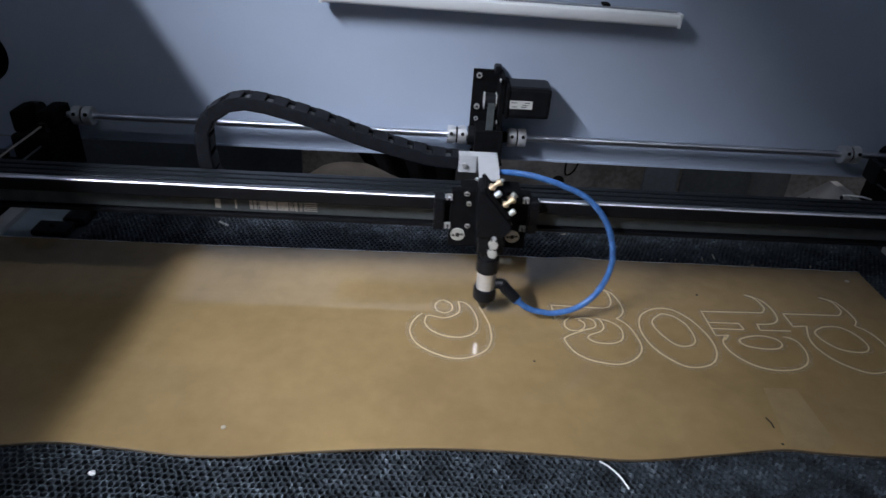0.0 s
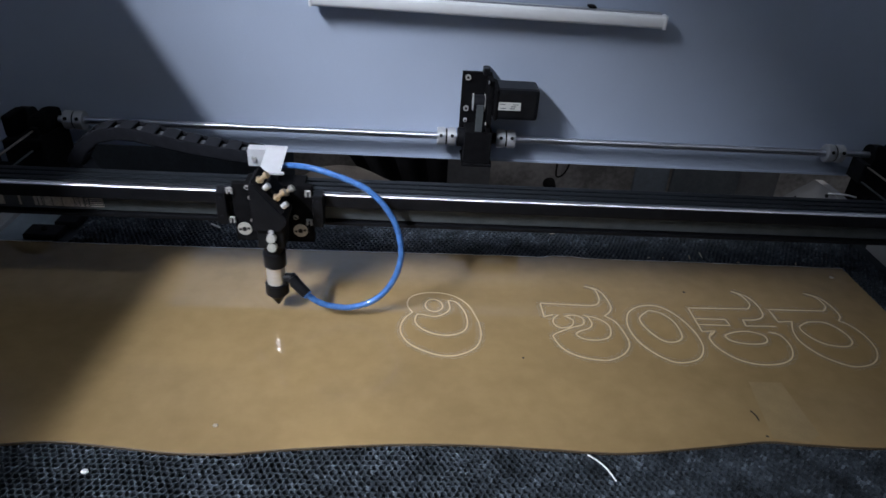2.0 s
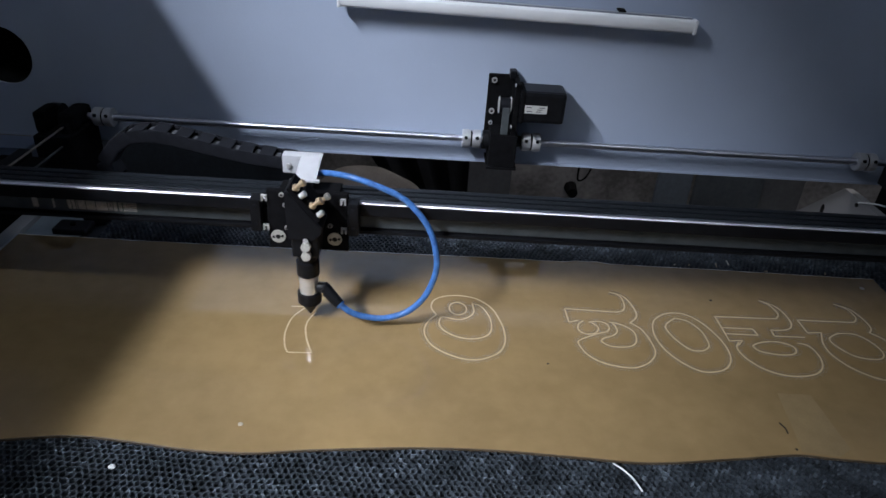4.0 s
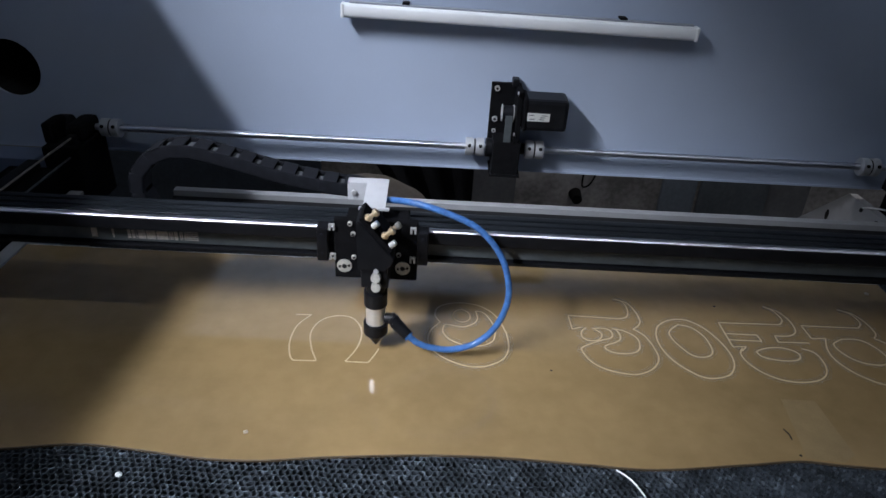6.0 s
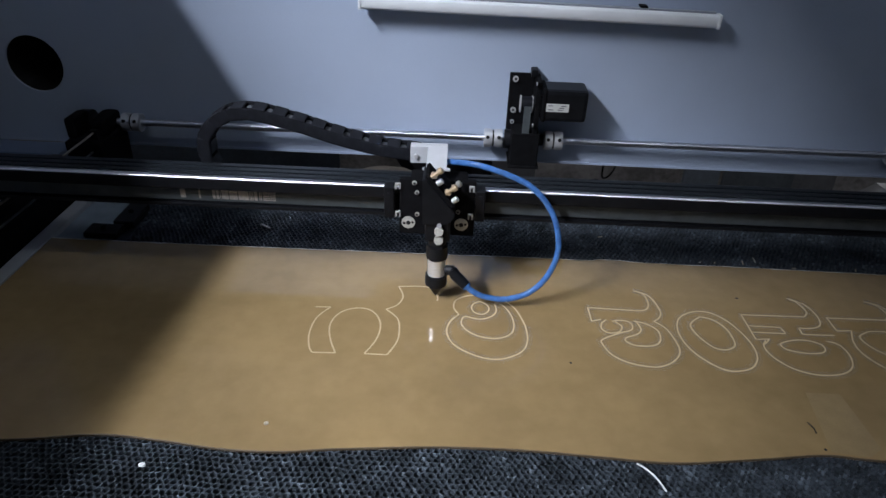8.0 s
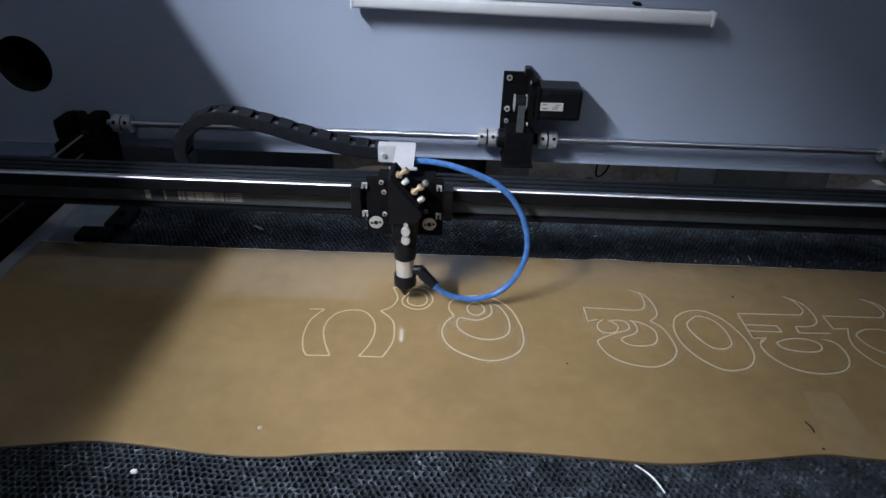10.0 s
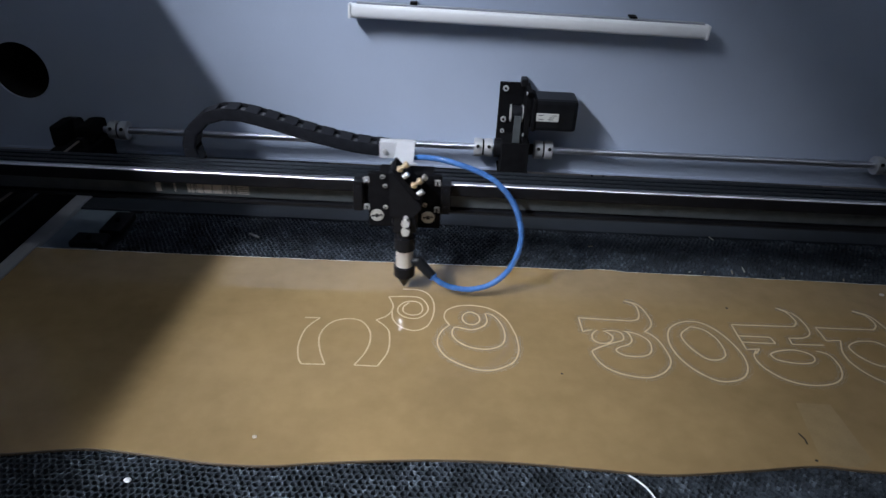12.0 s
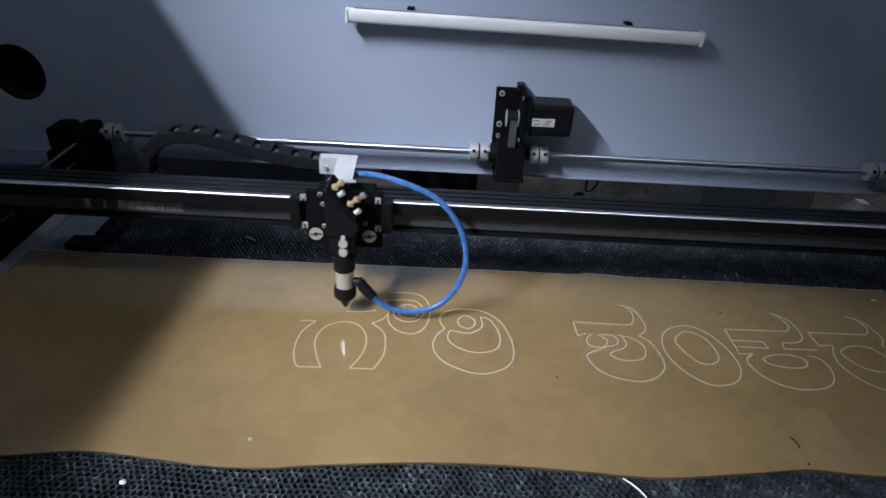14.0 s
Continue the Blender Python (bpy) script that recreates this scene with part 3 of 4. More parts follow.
    ob = tagged(part("cable_tie_end", tube([v + Vector((0, 0, -0.0005)) for v in spline([Vector(p) for p in ((0.364, 0.816, 0), (0.372, 0.808, 0.001), (0.380, 0.797, 0.001), (0.386, 0.783, 0))], 5)], 0.0010, 8), PALE), "short white plastic strand on the honeycomb", "debris")
    for x, y, length, turn, mat in ((0.547, 1.214, 0.004, 30, SHEET_EDGE), (0.570, 1.215, 0.004, 60, CRUMB), (0.614, 1.219, 0.011, 80, CRUMB), (0.635, 1.228, 0.014, 85, SHEET_EDGE), (0.689, 1.209, 0.006, 10, CRUMB), (0.783, 1.211, 0.006, 70, CRUMB), (0.616, 1.323, 0.011, 110, SHEET_EDGE), (0.405, 1.278, 0.008, 15, CRUMB)):
        ob = tagged(part("sliver", box((-length / 2, -0.0008, 0), (length / 2, 0.0008, 0.0010), 0.0003), mat), "thin pale sliver on the honeycomb bed", "debris", "slivers behind the sheet")
        ob.matrix_world = pose(x, y, -0.0036, 0, 0, turn)
    bm = bmesh.new()
    bmesh.ops.create_icosphere(bm, subdivisions=2, radius=0.0032)
    for v in bm.verts:
        v.co = Vector((v.co.x * 1.25, v.co.y * 0.9, v.co.z * 0.6)) * (1 + 0.15 * noise.noise(v.co * 400))
    ob = tagged(part("white_chip", bm, PALE), "small white chip on the honeycomb", "debris")
    ob.location = (-0.131, 0.785, -0.0025)


# ---- rear drive: shaft, motor ----
SH_Y, SH_Z = 1.472, 0.081


def bolt(parent, p, d, r=0.004, h=0.003, mat=None):
    p, d = Vector(p), Vector(d).normalized()
    b = part("bolt", rod(p, p + d * h, r, 14), mat or STEEL, parent)
    part("socket", rod(p + d * h, p + d * (h + 0.0006), r * 0.5, 6), DARK, b)
    return b


def coupling(x):
    c = thing("shaft_coupling", (x, SH_Y, SH_Z), "silver clamp coupling on the drive shaft", "coupling", "shaft couplings")
    for k, (a, b) in enumerate(((-0.0165, -0.0035), (-0.0015, 0.0015), (0.0035, 0.0165))):
        part("jaw" if k != 1 else "spider", rod((a, 0, 0), (b, 0, 0), 0.0165 if k != 1 else 0.0150, 36, bevel=0.001), COUPLING if k != 1 else BLACK, c, smooth=True)
    for s in (-1, 1):
        part("spacer", rod((s * 0.0016, 0, 0), (s * 0.0034, 0, 0), 0.0155, 36), COUPLING, c)
        part("clamp_screw", rod((s * 0.010, -0.012, 0.006), (s * 0.010, -0.0168, 0.0075), 0.0032, 12), DARK, c)
    return c


def rear_drive():
    shaft = thing("drive_shaft", (0.25, SH_Y, SH_Z), "long bright steel drive shaft along the back wall", "shaft")
    ends = (-0.72, -0.674, -0.019, 0.089, 0.705, 0.78)
    for a, b in zip(ends, ends[1:]):
        part("shaft_section", rod((a + 0.0005, 0, 0), (b - 0.0005, 0, 0), 0.0062, 24), SHAFT, shaft, smooth=True)
    for x in (0.231, 0.339, -0.424, 0.955):
        coupling(x)
    unit = thing("stepper_motor", (0.0, 0.0, 0.0), "black stepper motor with a paper label on its bracket", "motor")
    part("mount_plate", box((0.254, 1.489, 0.058), (0.297, 1.4965, 0.1955), 0.001), BLACK_MATT, unit)
    part("flange", box((0.297, 1.440, 0.086), (0.306, 1.4965, 0.1955), 0.001), BLACK_MATT, unit)
    body = part("motor_body", box((0.3065, 1.430, 0.131), (0.3845, 1.487, 0.186), 0.007), BLACK, unit)
    part("motor_cap", box((0.3065, 1.4285, 0.1295), (0.316, 1.4885, 0.1875), 0.006), BLACK_MATT, unit)
    lab = part("label", box((0.3145, 1.4280, 0.1500), (0.3525, 1.4302, 0.1635)), LABEL, unit, "white paper label")
    for z, x1 in ((0.1605, 0.326), (0.1605, 0.348), (0.157, 0.345), (0.1535, 0.327), (0.1535, 0.343)):
        part("print_bar", box((x1 - 0.009, 1.4276, z - 0.0006), (x1, 1.4281, z + 0.0006)), INK, lab)
    part("top_lug", box((0.289, 1.474, 0.193), (0.301, 1.4965, 0.2065), 0.003), BLACK, unit)
    part("pulley", rod((0.274, 1.458, 0.152), (0.2965, 1.458, 0.152), 0.0130, 24), PLASTIC, unit, "dark toothed pulley", smooth=True)
    for x in (0.2725, 0.2925):
        part("pulley_flange", rod((x, 1.458, 0.152), (x + 0.0014, 1.458, 0.152), 0.0150, 28), WIPER, unit)
    bm = box((0.279, 1.4420, 0.085), (0.2915, 1.4450, 0.152), 0.001)
    part("reduction_belt", bm, RUBBER, unit)
    part("bearing_block", box((0.262, 1.436, 0.046), (0.310, 1.4965, 0.104), 0.0015), BLACK_MATT, unit)
    part("block_foot", box((0.259, 1.432, 0.041), (0.313, 1.4965, 0.046), 0.0008), BLACK_MATT, unit)
    for s in (-1, 1):
        x = 0.286 + s * 0.024
        part("bearing_collar", rod((x, SH_Y, SH_Z), (x + s * 0.011, SH_Y, SH_Z), 0.017 if s < 0 else 0.010, 28), BLACK, unit, smooth=True)
    for x, z in ((0.264, 0.186), (0.264, 0.130), (0.264, 0.108)):
        bolt(unit, (x, 1.489, z), (0, -1, 0), 0.0050 if z > 0.12 else 0.0036, 0.0035)
    for y, z in ((1.435, 0.122), (1.435, 0.195)):
        bolt(unit, (0.2965, y, z), (-1, 0, 0), 0.003, 0.002)
    for x, s in ((-0.482, 1), (1.056, -1)):
        b = thing("end_bearing", (x, 1.44, 0), "black bearing bracket at the end of the shaft", "bracket", "shaft end brackets")
        part("bracket_body", box((-0.032, -0.045, -0.05), (0.032, 0.055, 0.070), 0.004), BLACK_MATT, b)
        part("bearing_cap", box((0.000, -0.02, 0.070), (0.030, 0.05, 0.100), 0.009), BLACK_MATT, b)
        part("cap_ear", box((-0.032, -0.03, 0.070), (-0.014, 0.02, 0.106), 0.004), BLACK_MATT, b)
        part("belt_wheel", rod((-0.032, 0.032, 0.081), (-0.014, 0.032, 0.081), 0.020, 28), BLACK, b, smooth=True)


def lamp_bar():
    l = thing("led_batten", (0.2904, WALL_Y - 0.010, 0.3024), "white LED batten lamp on the back wall, switched off", "lamp")
    l.rotation_euler = (0, radians(0.76), 0)
    part("base_rail", box((-0.2825, -0.010, -0.008), (0.2875, -0.0005, 0.0135), 0.001), LAMPBASE, l, "grey lamp base")
    bm = bmesh.new()
    prof = [(-0.001, -0.0105), (-0.010, -0.0112), (-0.015, -0.0108), (-0.0185, -0.0090), (-0.0198, -0.0065), (-0.0200, 0.0), (-0.0198, 0.0065), (-0.0185, 0.0090), (-0.015, 0.0105), (-0.010, 0.0108), (-0.001, 0.0102)]
    ends = [[bm.verts.new((x, y, z)) for y, z in prof] for x in (-0.2905, 0.2905)]
    for k in range(len(prof)):
        j = (k + 1) % len(prof)
        bm.faces.new((ends[0][k], ends[0][j], ends[1][j], ends[1][k]))
    bm.faces.new(ends[0]), bm.faces.new(ends[1])
    part("diffuser", bm, DIFFUSER, l, "white diffuser tube", smooth=True)
    for s in (-1, 1):
        part("end_cap", box((s * 0.2930 - 0.003, -0.0212, -0.0118), (s * 0.2930 + 0.003, -0.0005, 0.0116), 0.0028), DIFFUSER, l)
    for x in (-0.19, 0.17):
        part("clip", box((x - 0.006, -0.010, 0.0137), (x + 0.006, 0.0095, 0.0170), 0.001), BLACK_MATT, l)


def side_rails():
    for x, name in ((-0.535, "left"), (1.035, "right")):
        r = thing("side_rail", (x, 0.9, 0), "black side rail that carries the gantry", "rail", "side rails")
        part("rail_beam", box((-0.045, -0.75, -0.09), (0.045, 0.50, 0.030), 0.002), BLACK_MATT, r)
        part("guide", box((-0.010, -0.75, 0.030), (0.010, 0.50, 0.044), 0.002), BLACK, r)
        part("rail_foot", box((-0.040, -0.75, -0.14), (0.040, 0.50, -0.09)), BLACK_MATT, r)
        for k in range(7):
            bolt(r, (-0.028 if k != 5 else 0.004, -0.55 + k * 0.17 - (0.026 if k == 5 else 0), 0.030 if k != 5 else 0.044), (0, 0, 1), 0.004, 0.003, BLACK if k != 5 else STEEL)
        b = thing("side_belt", (x + (0.068 if x < 0 else -0.05), 0.95, 0.082), "thin worn toothed belt along the side rail", "belt", "side belts")
        part("belt_strip", box((-0.0016, -0.75, -0.001), (0.0016, 0.50, 0.001)), BELT_Y, b)
        part("belt_return", box((-0.0016, -0.75, -0.030), (0.0016, 0.50, -0.028)), RUBBER, b)
        part("belt_end", box((-0.006, 0.46, -0.032), (0.006, 0.50, 0.004), 0.001), BLACK, b)
    cable = tube(spline([Vector(p) for p in ((0.975, 1.470, -0.001), (0.985, 1.460, 0.004), (1.000, 1.452, 0.006), (1.016, 1.447, 0.004))], 5), 0.0016, 8)
    tagged(part("loose_wire", cable, PALE), "short pale wire by the frame corner", "wire")


# ---- behind the machine, through the low slot ----
def behind():
    for x0, x1, mat, label, z1, y in ((-1.10, -0.21, BOARD_NAVY, "dark navy board leaning behind the machine", -0.20, 2.30), (0.285, 0.425, BOARD_GREY, "grey board leaning behind the machine", -0.22, 2.30), (0.915, 1.03, BOARD_BLUE, "pale slate blue board leaning behind the machine", -0.25, 2.33), (1.035, 1.26, BOARD_SLATE, "dark slate board leaning behind the machine", -0.25, 2.31), (1.262, 1.40, BOARD_GREY, "grey board leaning behind the machine", -0.25, 2.32)):
        t = thing("leaning_board", ((x0 + x1) / 2, y, -0.9), label, "board", "boards behind the machine")
        w = (x1 - x0) / 2
        part("board", box((-w, -0.008, 0), (w, 0.008, z1 + 0.9), 0.002, turn=pose(0, 0, 0, -3)), mat, t)
    bm = bmesh.new()
    rows = []
    for k in range(25):
        u = k / 24
        row = []
        for j in range(9):
            v = j / 8
            x = -0.05 + 0.35 * u + (1 - u) * (0.62 * (1 - v) ** 1.6 - 0.06)
            row.append(bm.verts.new((x, 2.33 + 0.018 * math.sin(u * 21 + v * 2) - 0.03 * (1 - v), -0.899 + 0.75 * v)))
        rows.append(row)
    for p, q in zip(rows, rows[1:]):
        for j in range(8):
            bm.faces.new((p[j], q[j], q[j + 1], p[j + 1]))
    bmesh.ops.solidify(bm, geom=bm.faces[:], thickness=0.006)
    tagged(part("black_tarpaulin", bm, BOARD_DARK, None, "", True), "black tarpaulin hung in folds behind the machine", "tarpaulin")
    s = tagged(part("sack", bmesh.new(), SACK), "pale grey stuffed sack on the floor", "sack")
    bm = bmesh.new()
    bmesh.ops.create_icosphere(bm, subdivisions=4, radius=1)
    for v in bm.verts:
        n = 1 + 0.08 * noise.noise(v.co * 2.5) + 0.02 * noise.noise(v.co * 9)
        v.co = Vector((v.co.x * 0.24 * n, v.co.y * 0.16 * n, 0.32 + max(-0.32, v.co.z * 0.33 * n)))
    for f in bm.faces:
        f.smooth = True
    bm.to_mesh(s.data)
    bm.free()
    s.location = (-0.02, 2.03, -0.9)
    w = tube(spline([Vector(p) for p in ((0.68, 2.385, -0.10), (0.66, 2.38, -0.34), (0.665, 2.38, -0.41), (0.70, 2.38, -0.36), (0.71, 2.385, -0.15))], 6), 0.0032, 8)
    tagged(part("hanging_cable", w, BLACK_MATT), "black cable hanging on the plaster wall", "cable")
    b = thing("junction_knob", (0.645, 2.37, -0.445), "dark round fitting on the plaster wall", "fitting")
    part("knob", rod((0, 0.03, 0), (0, -0.02, 0), 0.022, 20, 0.017), BLACK_MATT, b)


# ---- gantry: moves towards and away from the camera ----
TIP = [  # seconds, nozzle x, nozzle y
    (0.0, 0.2585, 1.050), (0.5, 0.2220, 1.083), (1.0, 0.1747, 1.071), (1.5, 0.0888, 1.040), (2.0, 0.0044, 1.044), (2.5, -0.0116, 1.004), (3.0, 0.0008, 0.9555),
    (3.2, 0.026, 0.956), (3.6, 0.018, 0.990), (4.0, 0.017, 1.025), (4.4, 0.045, 1.048), (4.8, 0.074, 1.031), (5.1, 0.077, 0.990), (5.3, 0.0666, 0.962),
    (5.5, 0.0708, 0.954), (6.0, 0.0994, 0.9845), (6.5, 0.0920, 1.0315), (7.0, 0.0975, 1.067), (7.5, 0.1067, 1.0975), (8.0, 0.1465, 1.0765),
    (8.2, 0.1375, 1.067), (8.5, 0.115, 1.066), (8.75, 0.109, 1.082), (9.0, 0.121, 1.096), (9.25, 0.137, 1.093), (9.5, 0.140, 1.077), (9.7, 0.127, 1.066), (9.9, 0.116, 1.076), (10.1, 0.108, 1.076), (10.3, 0.102, 1.052),
    (10.5, 0.1129, 1.031), (11.0, 0.1524, 1.045), (11.5, 0.1529, 1.095), (12.0, 0.1135, 1.121), (12.5, 0.0614, 1.1205), (13.0, 0.0711, 1.099), (13.5, 0.0853, 1.077), (14.0, 0.0437, 1.0715)]


def gantry_beam():
    g = thing("gantry_beam", (0, TIP[0][2], 0), "dark gantry beam with a polished round rail", "gantry")
    L, R = -0.600, 1.085
    part("beam_body", box((L, 0.058, 0.104), (R, 0.098, 0.140), 0.002), BEAM, g)
    part("beam_top", box((L, 0.052, 0.1405), (R, 0.088, 0.1480), 0.0010), BEAM, g)
    for y0, y1 in ((0.0535, 0.0620), (0.0655, 0.0745), (0.0780, 0.0875)):
        part("beam_ridge", box((L, y0, 0.1482), (R, y1, 0.1520), 0.0012), BEAM, g)
    part("top_lip", box((L, 0.089, 0.1405), (R, 0.098, 0.146), 0.0015), BEAM, g)
    part("chain_tray", box((L, 0.0985, 0.098), (R, 0.134, 0.1045), 0.001), BEAM, g)
    part("rail_seat", box((L, 0.050, 0.130), (R, 0.0575, 0.140), 0.001), BLACK, g)
    part("rail_body", box((L, 0.0400, 0.1335), (R, 0.0515, 0.1500), 0.002), BLACK, g, "black rail body")
    part("round_rail", rod((L, 0.0460, 0.1468), (R, 0.0460, 0.1468), 0.0056, 32), CHROME, g, "polished steel running edge of the rail", smooth=True)
    part("drive_belt", box((L, 0.0535, 0.1110), (R, 0.0570, 0.1305)), RUBBER, g, "wide dark toothed belt")
    part("lower_lip", box((L, 0.048, 0.1040), (R, 0.0575, 0.1085), 0.0008), BLACK, g)
    for x in (L + 0.03, R - 0.03):
        part("end_carriage", box((x - 0.05, 0.02, 0.048), (x + 0.05, 0.16, 0.1035), 0.004), BLACK_MATT, g)
        part("end_plate", box((x - 0.045, 0.035, 0.153), (x + 0.045, 0.125, 0.162), 0.003), BLACK_MATT, g)
    return g


# ---- laser head: rides along the gantry ----
HEAD_BACK = 0.0066


def laser_head():
    h = thing("laser_head", (TIP[0][1], TIP[0][2] + HEAD_BACK, 0), "black laser cutting head with silver lens tube and brass screws", "laser head")

    def P(name, bm, mat, label="", smooth=False, parent=None):
        return part(name, bm, mat, parent or h, label, smooth)
    # nozzle and lens tube
    P("nozzle_tip", rod((0, 0, 0.0075), (0, 0, 0.026), 0.0018, 32, 0.0125), BLACK, smooth=True)
    P("nozzle_ring", rod((0, 0, 0.0255), (0, 0, 0.0420), 0.0148, 40, bevel=0.0012), BLACK, "black knurled nozzle ring", True)
    P("lens_tube", rod((0, 0, 0.0420), (0, 0, 0.0675), 0.0118, 40), ALU, "bare aluminium lens tube", True)
    P("upper_ring", rod((0, 0, 0.0675), (0, 0, 0.0885), 0.0140, 40, bevel=0.0012), BLACK, "black ring", True)
    P("tube_neck", rod((0, 0, 0.0885), (0, 0, 0.115), 0.0115, 32), BLACK, smooth=True)
    # body block
    P("lower_body", box((-0.0160, -0.012, 0.098), (0.0160, 0.0235, 0.128), 0.0025), BLACK)
    bm = bmesh.new()
    prof = [(-0.0190, 0.124), (0.0120, 0.124), (0.0215, 0.135), (0.0215, 0.142), (-0.0145, 0.186), (-0.0200, 0.186)]
    ends = [[bm.verts.new((x, y, z)) for x, z in prof] for y in (-0.016, 0.0235)]
    for k in range(len(prof)):
        bm.faces.new((ends[0][k], ends[0][(k + 1) % 6], ends[1][(k + 1) % 6], ends[1][k]))
    bm.faces.new(ends[0]), bm.faces.new(ends[1])
    bmesh.ops.bevel(bm, geom=bm.edges[:], offset=0.0012, segments=2, affect="EDGES")
    P("mirror_block", bm, BLACK)
    # slanting mirror plate with its screws
    along, out = Vector((0.0365, 0, -0.044)).normalized(), Vector((0.044, 0, 0.0365)).normalized()
    mid = Vector((-0.0012, 0.002, 0.1690))
    turn = Matrix(((along.x, 0, out.x), (0, 1, 0), (along.z, 0, out.z))).to_4x4()
    mirror = P("mirror_plate", box(mid + out * 0.004 - Vector((0.026, 0.019, 0.0025)), mid + out * 0.004 + Vector((0.026, 0.019, 0.0025)), 0.001, turn=turn), BLACK_MATT)
    P("mirror_cover", box(mid + out * 0.010 - Vector((0.011, 0.013, 0.003)), mid + out * 0.010 + Vector((0.011, 0.013, 0.003)), 0.002, turn=turn), BLACK_MATT)
    for k, (u, v) in enumerate(((-0.020, -0.014), (0.008, -0.014), (0.016, 0.010))):
        c = mid + along * u + Vector((0, v, 0)) + out * 0.0066
        s = P("adjust_screw", rod(c, c + out * 0.015, 0.0026, 14), BRASS, "brass adjusting screw", True)
        P("thumb_nut", rod(c + out * 0.002, c + out * 0.0055, 0.0047, 16, bevel=0.0006), BRASS, parent=s)
        P("thumb_head", rod(c + out * 0.011, c + out * 0.016, 0.0042, 16, bevel=0.0006), BRASS if k != 2 else WASHER, parent=s)
    for u, v in ((-0.009, -0.015), (0.021, -0.015)):
        c = mid + along * u + Vector((0, v, 0)) + out * 0.0066
        P("lock_screw", rod(c, c + out * 0.008, 0.0036, 14, bevel=0.0006), STEEL, "bright steel screw", True)
    # clamp screws in front
    for z in (0.1150, 0.1025):
        s = P("tube_clamp_screw", rod((0.0020, -0.012, z), (0.0020, -0.0195, z + 0.001), 0.0057, 22, bevel=0.0008), WASHER, "dull knurled clamp screw", True)
    P("clamp_pin", rod((0.002, -0.012, 0.1235), (0.002, -0.017, 0.1245), 0.0030, 14), STEEL)
    # carriage plate
    P("carriage_plate", box((-0.051, 0.0240, 0.0875), (0.0470, 0.0330, 0.167), 0.0015), BLACK_MATT)
    P("carriage_top", box((-0.038, 0.0330, 0.158), (0.0360, 0.062, 0.164), 0.0015), BLACK_MATT)
    P("bearing_house", box((-0.043, 0.0335, 0.1325), (0.039, 0.0562, 0.1575), 0.002), BLACK)
    for x in (-0.0395, 0.0300):
        w = P("eccentric_washer", rod((x, 0.0240, 0.1050), (x, 0.0222, 0.1050), 0.0090, 28, bevel=0.0005), WASHER, "round dull metal washer with holes", True)
        P("hub", rod((x, 0.0222, 0.1050), (x, 0.0216, 0.1050), 0.0030, 14), DARK, parent=w)
        for s in (-1, 1):
            P("pin_hole", rod((x + s * 0.0054, 0.0222, 0.1050 + s * 0.0008), (x + s * 0.0054, 0.0218, 0.1050 + s * 0.0008), 0.0018, 10), DARK, parent=w)
    for x, z in ((-0.0318, 0.1630), (-0.0285, 0.1495), (-0.0280, 0.1180), (0.0250, 0.1240)):
        c = P("cap_screw", rod((x, 0.0240, z), (x, 0.0212, z), 0.0029, 14, bevel=0.0004), WASHER, "", True)
        P("hex_socket", rod((x, 0.0212, z), (x, 0.0208, z), 0.0018, 6), DARK, parent=c)
    # belt clamps on both sides
    for s, x in ((-1, -0.0645), (1, 0.0530)):
        c = P("side_clamp", box((x - 0.0065, 0.0200, 0.1120), (x + 0.0065, 0.0400, 0.1555), 0.0015), BLACK)
        P("clamp_arm", box((min(x, x - s * 0.02), 0.0280, 0.1180), (max(x, x - s * 0.02), 0.0430, 0.1420), 0.001), BLACK_MATT)
        for z in (0.1175, 0.1575):
            hook = P("wiper_hook", box((x - s * 0.0115 - 0.0034, 0.0205, z + 0.0025), (x - s * 0.0115 + 0.0034, 0.0245, z + 0.0042), 0.0004), WIPER, "small pale wiper clip")
            for q in (-1, 1):
                P("wiper_leg", box((x - s * 0.0115 + q * 0.0024 - 0.0011, 0.0205, z - 0.0034), (x - s * 0.0115 + q * 0.0024 + 0.0011, 0.0245, z + 0.0024)), WIPER, parent=hook)
        for z in (0.1230, 0.1480):
            P("clamp_bolt", rod((x, 0.0200, z), (x, 0.0190, z), 0.0021, 12), PLASTIC, parent=c)
    # white cable bracket
    bracket = P("cable_bracket", box((-0.0415, 0.0800, 0.1873), (0.0080, 0.0930, 0.1889), 0.0004), WHITE, "folded white sheet-metal bracket")
    bm = bmesh.new()
    rows = [[bm.verts.new((x, y, z)) for y, z in ((0.0799, 0.1889), (0.0340, 0.1805), (0.0340, 0.1789), (0.0799, 0.1873))] for x in (-0.0180, 0.0080)]
    for k in range(4):
        bm.faces.new((rows[0][k], rows[0][(k + 1) % 4], rows[1][(k + 1) % 4], rows[1][k]))
    bm.faces.new(rows[0]), bm.faces.new(rows[1])
    P("bracket_neck", bm, WHITE, parent=bracket)
    P("bracket_tab", box((-0.0415, 0.0780, 0.1658), (-0.0186, 0.0796, 0.1889), 0.0004), WHITE, parent=bracket)
    P("bracket_lip", box((-0.0225, 0.0290, 0.1780), (0.0125, 0.0339, 0.1805), 0.0003), WHITE, parent=bracket)
    P("bracket_post", box((-0.0150, 0.0300, 0.1681), (0.0050, 0.0328, 0.1779)), BLACK_MATT, parent=bracket)
    P("bracket_screw", rod((-0.0340, 0.0780, 0.1758), (-0.0340, 0.0752, 0.1758), 0.0036, 14, bevel=0.0004), STEEL, parent=bracket)
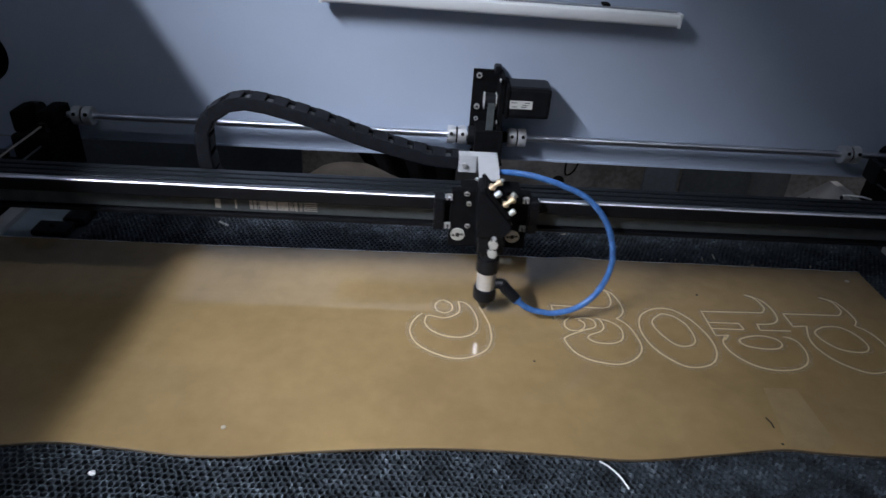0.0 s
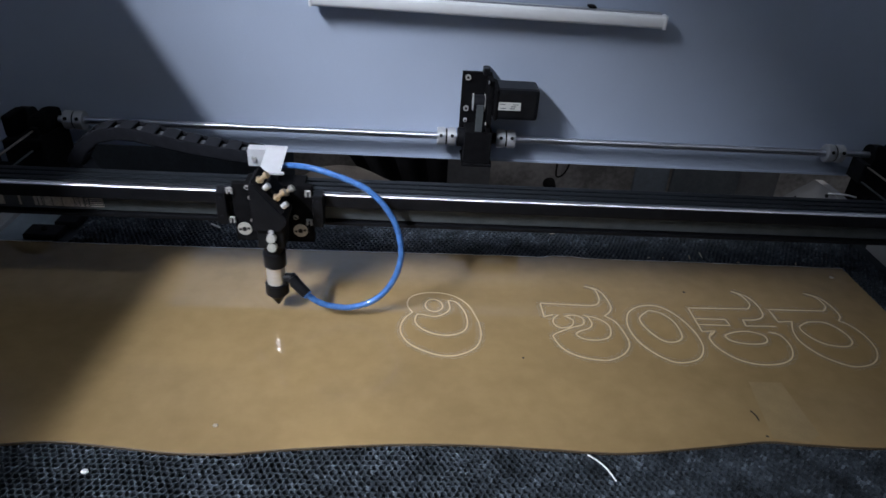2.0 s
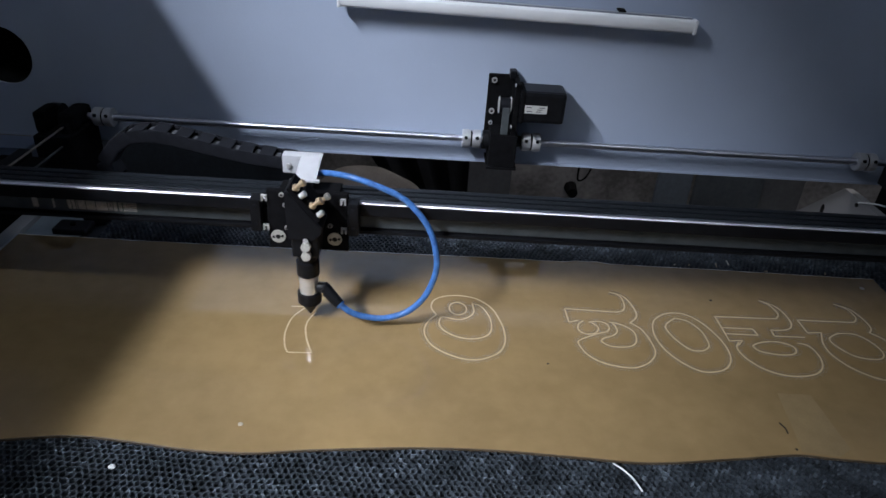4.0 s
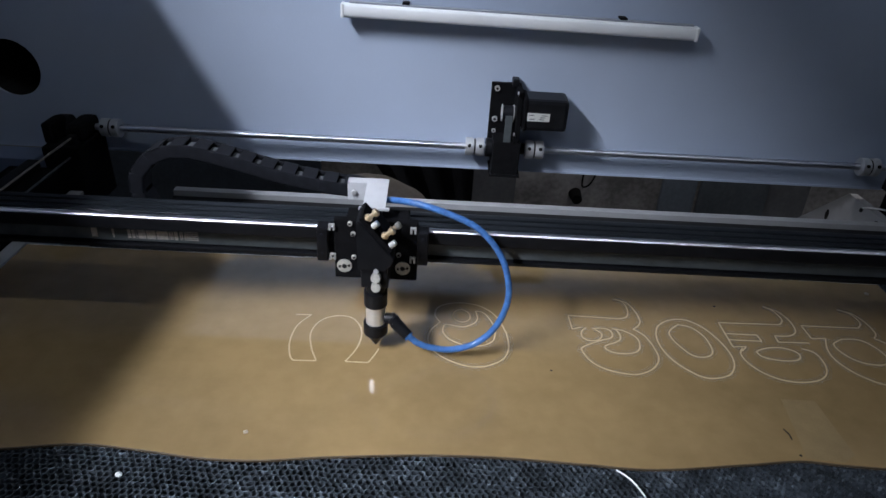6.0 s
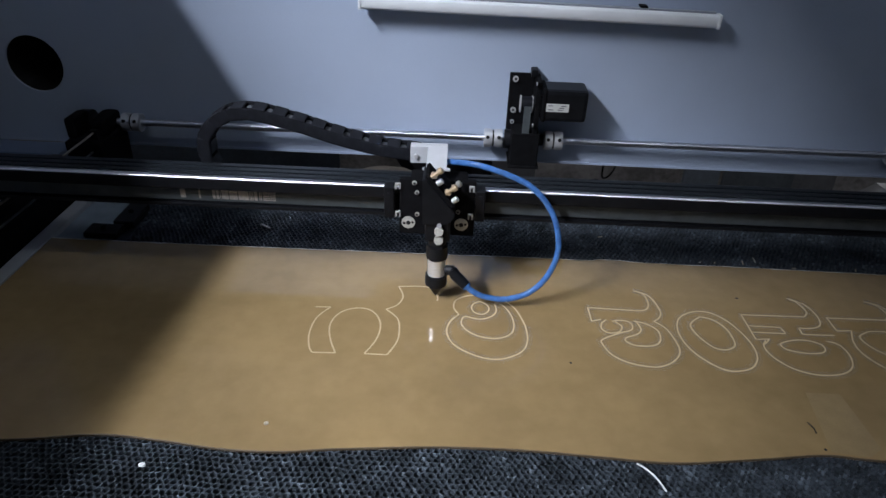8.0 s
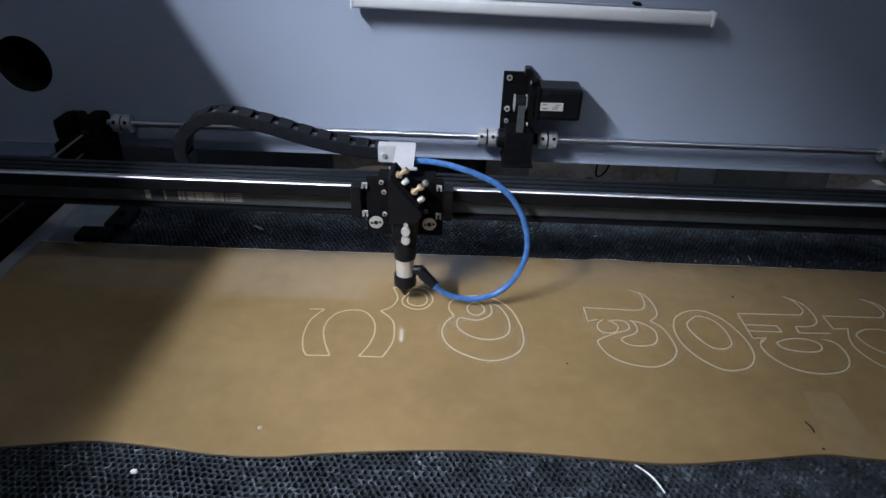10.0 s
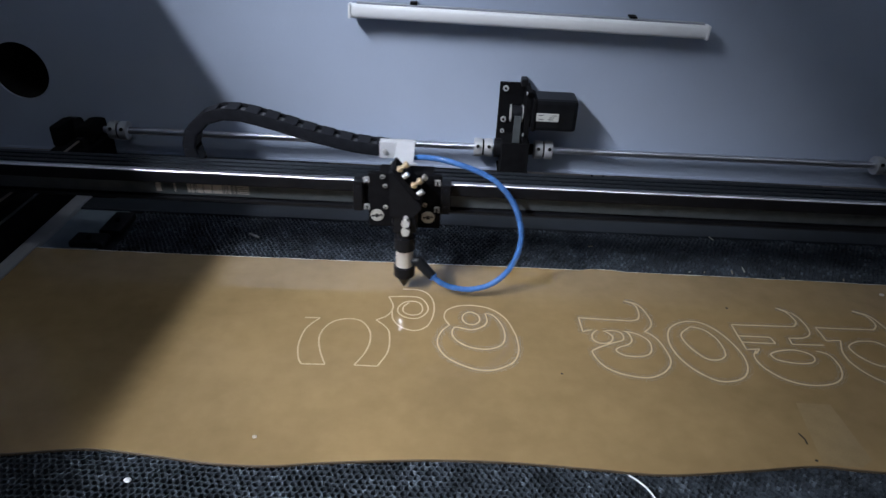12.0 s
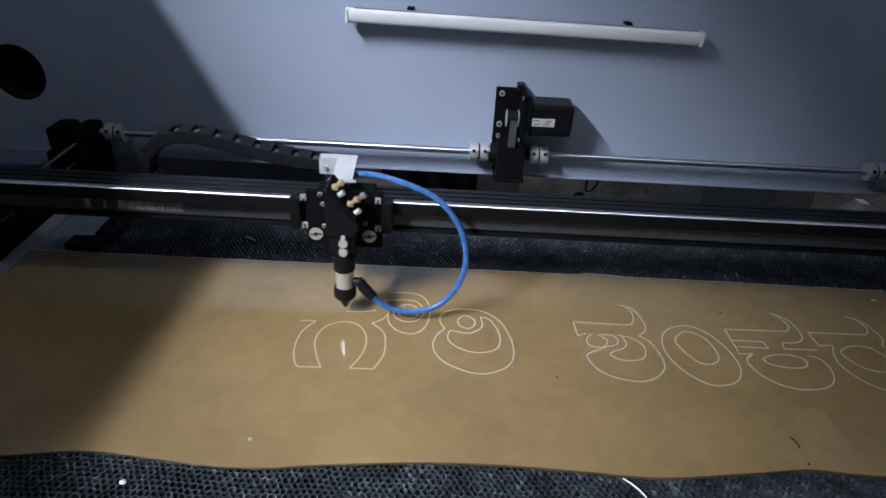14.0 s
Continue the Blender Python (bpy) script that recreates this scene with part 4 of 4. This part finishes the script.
    # air hose: elbow fitting and blue loop
    P("elbow_stub", rod((0.0120, -0.003, 0.0500), (0.0235, -0.006, 0.0520), 0.0068, 18, bevel=0.0008), BLACK, smooth=True)
    P("elbow_ball", rod((0.0195, -0.0055, 0.0540), (0.0255, -0.0085, 0.0465), 0.0072, 18, bevel=0.0015), BLACK, smooth=True)
    P("elbow_sleeve", rod((0.0235, -0.0080, 0.0480), (0.0400, -0.0160, 0.0350), 0.0076, 20, 0.0068), BLACK, "black push fitting", True)
    P("fitting_collar", rod((0.0398, -0.0159, 0.0352), (0.0422, -0.0170, 0.0336), 0.0060, 20), HOSE, "", True)
    path = spline([Vector(p) for p in ((0.0405, -0.0165, 0.0345), (0.0540, -0.017, 0.0240), (0.0710, -0.016, 0.0175), (0.0950, -0.014, 0.0150), (0.1235, -0.011, 0.0245), (0.1450, -0.007, 0.0470), (0.1570, 0.000, 0.0800), (0.1545, 0.008, 0.1100), (0.1420, 0.015, 0.1390), (0.1175, 0.022, 0.1640), (0.0880, 0.028, 0.1765), (0.0530, 0.036, 0.1840), (0.0260, 0.050, 0.1815), (0.0020, 0.070, 0.1720))], 7)
    P("air_hose", tube(path, 0.0039, 16), HOSE, "glossy blue air hose in a loop", True)
    # white print on the moving belt
    marks = P("belt_print", box((-0.3545, 0.0462, 0.1285), (-0.3518, 0.0467, 0.1305)), PRINT, "pale printed marks on the belt")
    x = -0.3475
    for w, gap in ((0.0068, 0.0180), (0.0022, 0.0163), (0.0038, 0.0014), (0.0036, 0.0016), (0.0008, 0.0013), (0.0090, 0.0013), (0.0108, 0.0014), (0.0135, 0.0013), (0.0011, 0.0009), (0.0011, 0.0009), (0.0011, 0.0014), (0.0040, 0.0027), (0.0011, 0.0011), (0.0011, 0.0018)):
        P("print_block", box((x, 0.0463, 0.1145), (x + w, 0.0467, 0.1305)), PRINT, parent=marks)
        x += w + gap
    for k in range(6):
        z = 0.1150 + k * 0.0027
        P("print_line", box((x, 0.0463, z), (x + 0.017, 0.0467, z + 0.0014)), PRINT, parent=marks)
    return h


# ---- cable chain: links that follow the head ----
LINKS, PITCH = 23, 0.0265


def chain_line(hx):
    """The chain's line for a head at hx, from the head over the hump and down on to the beam."""
    left = -0.268 + 0.60 * hx
    peak = 0.193 + 0.160 * max(0.0, hx)
    low = 0.116
    a, h = hx - 0.085, left + 0.068
    nodes = [(hx - 0.040, 0.169), (a, 0.174), (0.66 * a + 0.34 * h, 0.174 + 0.32 * (peak - 0.174)), (0.33 * a + 0.67 * h, 0.174 + 0.72 * (peak - 0.174)),
             (h, peak), (left + 0.030, peak - 0.008), (left + 0.004, peak - 0.036), (left + 0.004, low + 0.024), (left + 0.022, low + 0.001), (left + 0.06, low), (left + 0.6, low)]
    return spline([Vector((x, 0, z)) for x, z in nodes], 24)


def chain_poses(hx):
    line = chain_line(hx)
    out, want, gone = [], 0.0, 0.0
    for a, b in zip(line, line[1:]):
        step = (b - a).length
        while gone + step >= want and len(out) < LINKS:
            p = a.lerp(b, (want - gone) / step)
            d = (b - a).normalized()
            out.append((p, math.degrees(math.atan2(d.z, -d.x))))
            want += PITCH
        gone += step
    return out


def cable_chain():
    c = thing("cable_chain", (0, TIP[0][2] + 0.116, 0), "dark grey plastic cable chain arching to the head", "cable chain")
    bm = bmesh.new()
    for y in (-0.0145, 0.0115):
        box((-0.0150, y, -0.0086), (0.0150, y + 0.003, 0.0086), 0.0022, bm)
    box((-0.0095, -0.0150, 0.0070), (0.0080, 0.0150, 0.0092), 0.0009, bm)
    box((-0.0090, -0.0118, -0.0092), (0.0090, 0.0118, -0.0076), 0.0, bm)
    links = [part("link", bm, PLASTIC, c)]
    bm = box((0.0082, -0.0085, -0.0010), (0.0166, 0.0085, 0.0052), 0.0030)
    tongues = [part("inner_cable", bm, WIRES, links[0], "grey cable inside the chain")]
    for _ in range(LINKS - 1):
        ob = new("link", links[0].data)
        ob.parent = c
        links.append(ob)
        inner = new("inner_cable", tongues[0].data)
        inner.parent = ob
    return c, links


def motions():
    walk(gantry, [(t, pose(0, y, 0)) for t, x, y in TIP])
    walk(head, [(t, pose(x, y + HEAD_BACK, 0)) for t, x, y in TIP])
    walk(chain, [(t, pose(0, y + 0.116, 0)) for t, x, y in TIP])
    rows = [(t, chain_poses(x)) for t, x, y in TIP]
    for i, link in enumerate(links):
        keys = []
        for t, places in rows:
            p, a = places[i]
            keys.append((t, pose(p.x, 0, p.z, 0, a, 0)))
        walk(link, keys)
    for ob, t in strokes:
        if t > 0.05:
            a, b = max(0.02, t - 0.04), t + 0.03
            walk(ob, [(0, pose(0, 0, -0.0016)), (a, pose(0, 0, -0.0016)), (b, pose(0, 0, 0)), (14.0, pose(0, 0, 0))] if b < 13.95 else [(0, pose(0, 0, -0.0016)), (13.80, pose(0, 0, -0.0016)), (14.0, pose(0, 0, 0))])


room()
casing()
honeycomb()
bed_frame()
side_rails()
rear_drive()
lamp_bar()
behind()
acrylic_sheet()
gantry = gantry_beam()
head = laser_head()
chain, links = cable_chain()
motions()
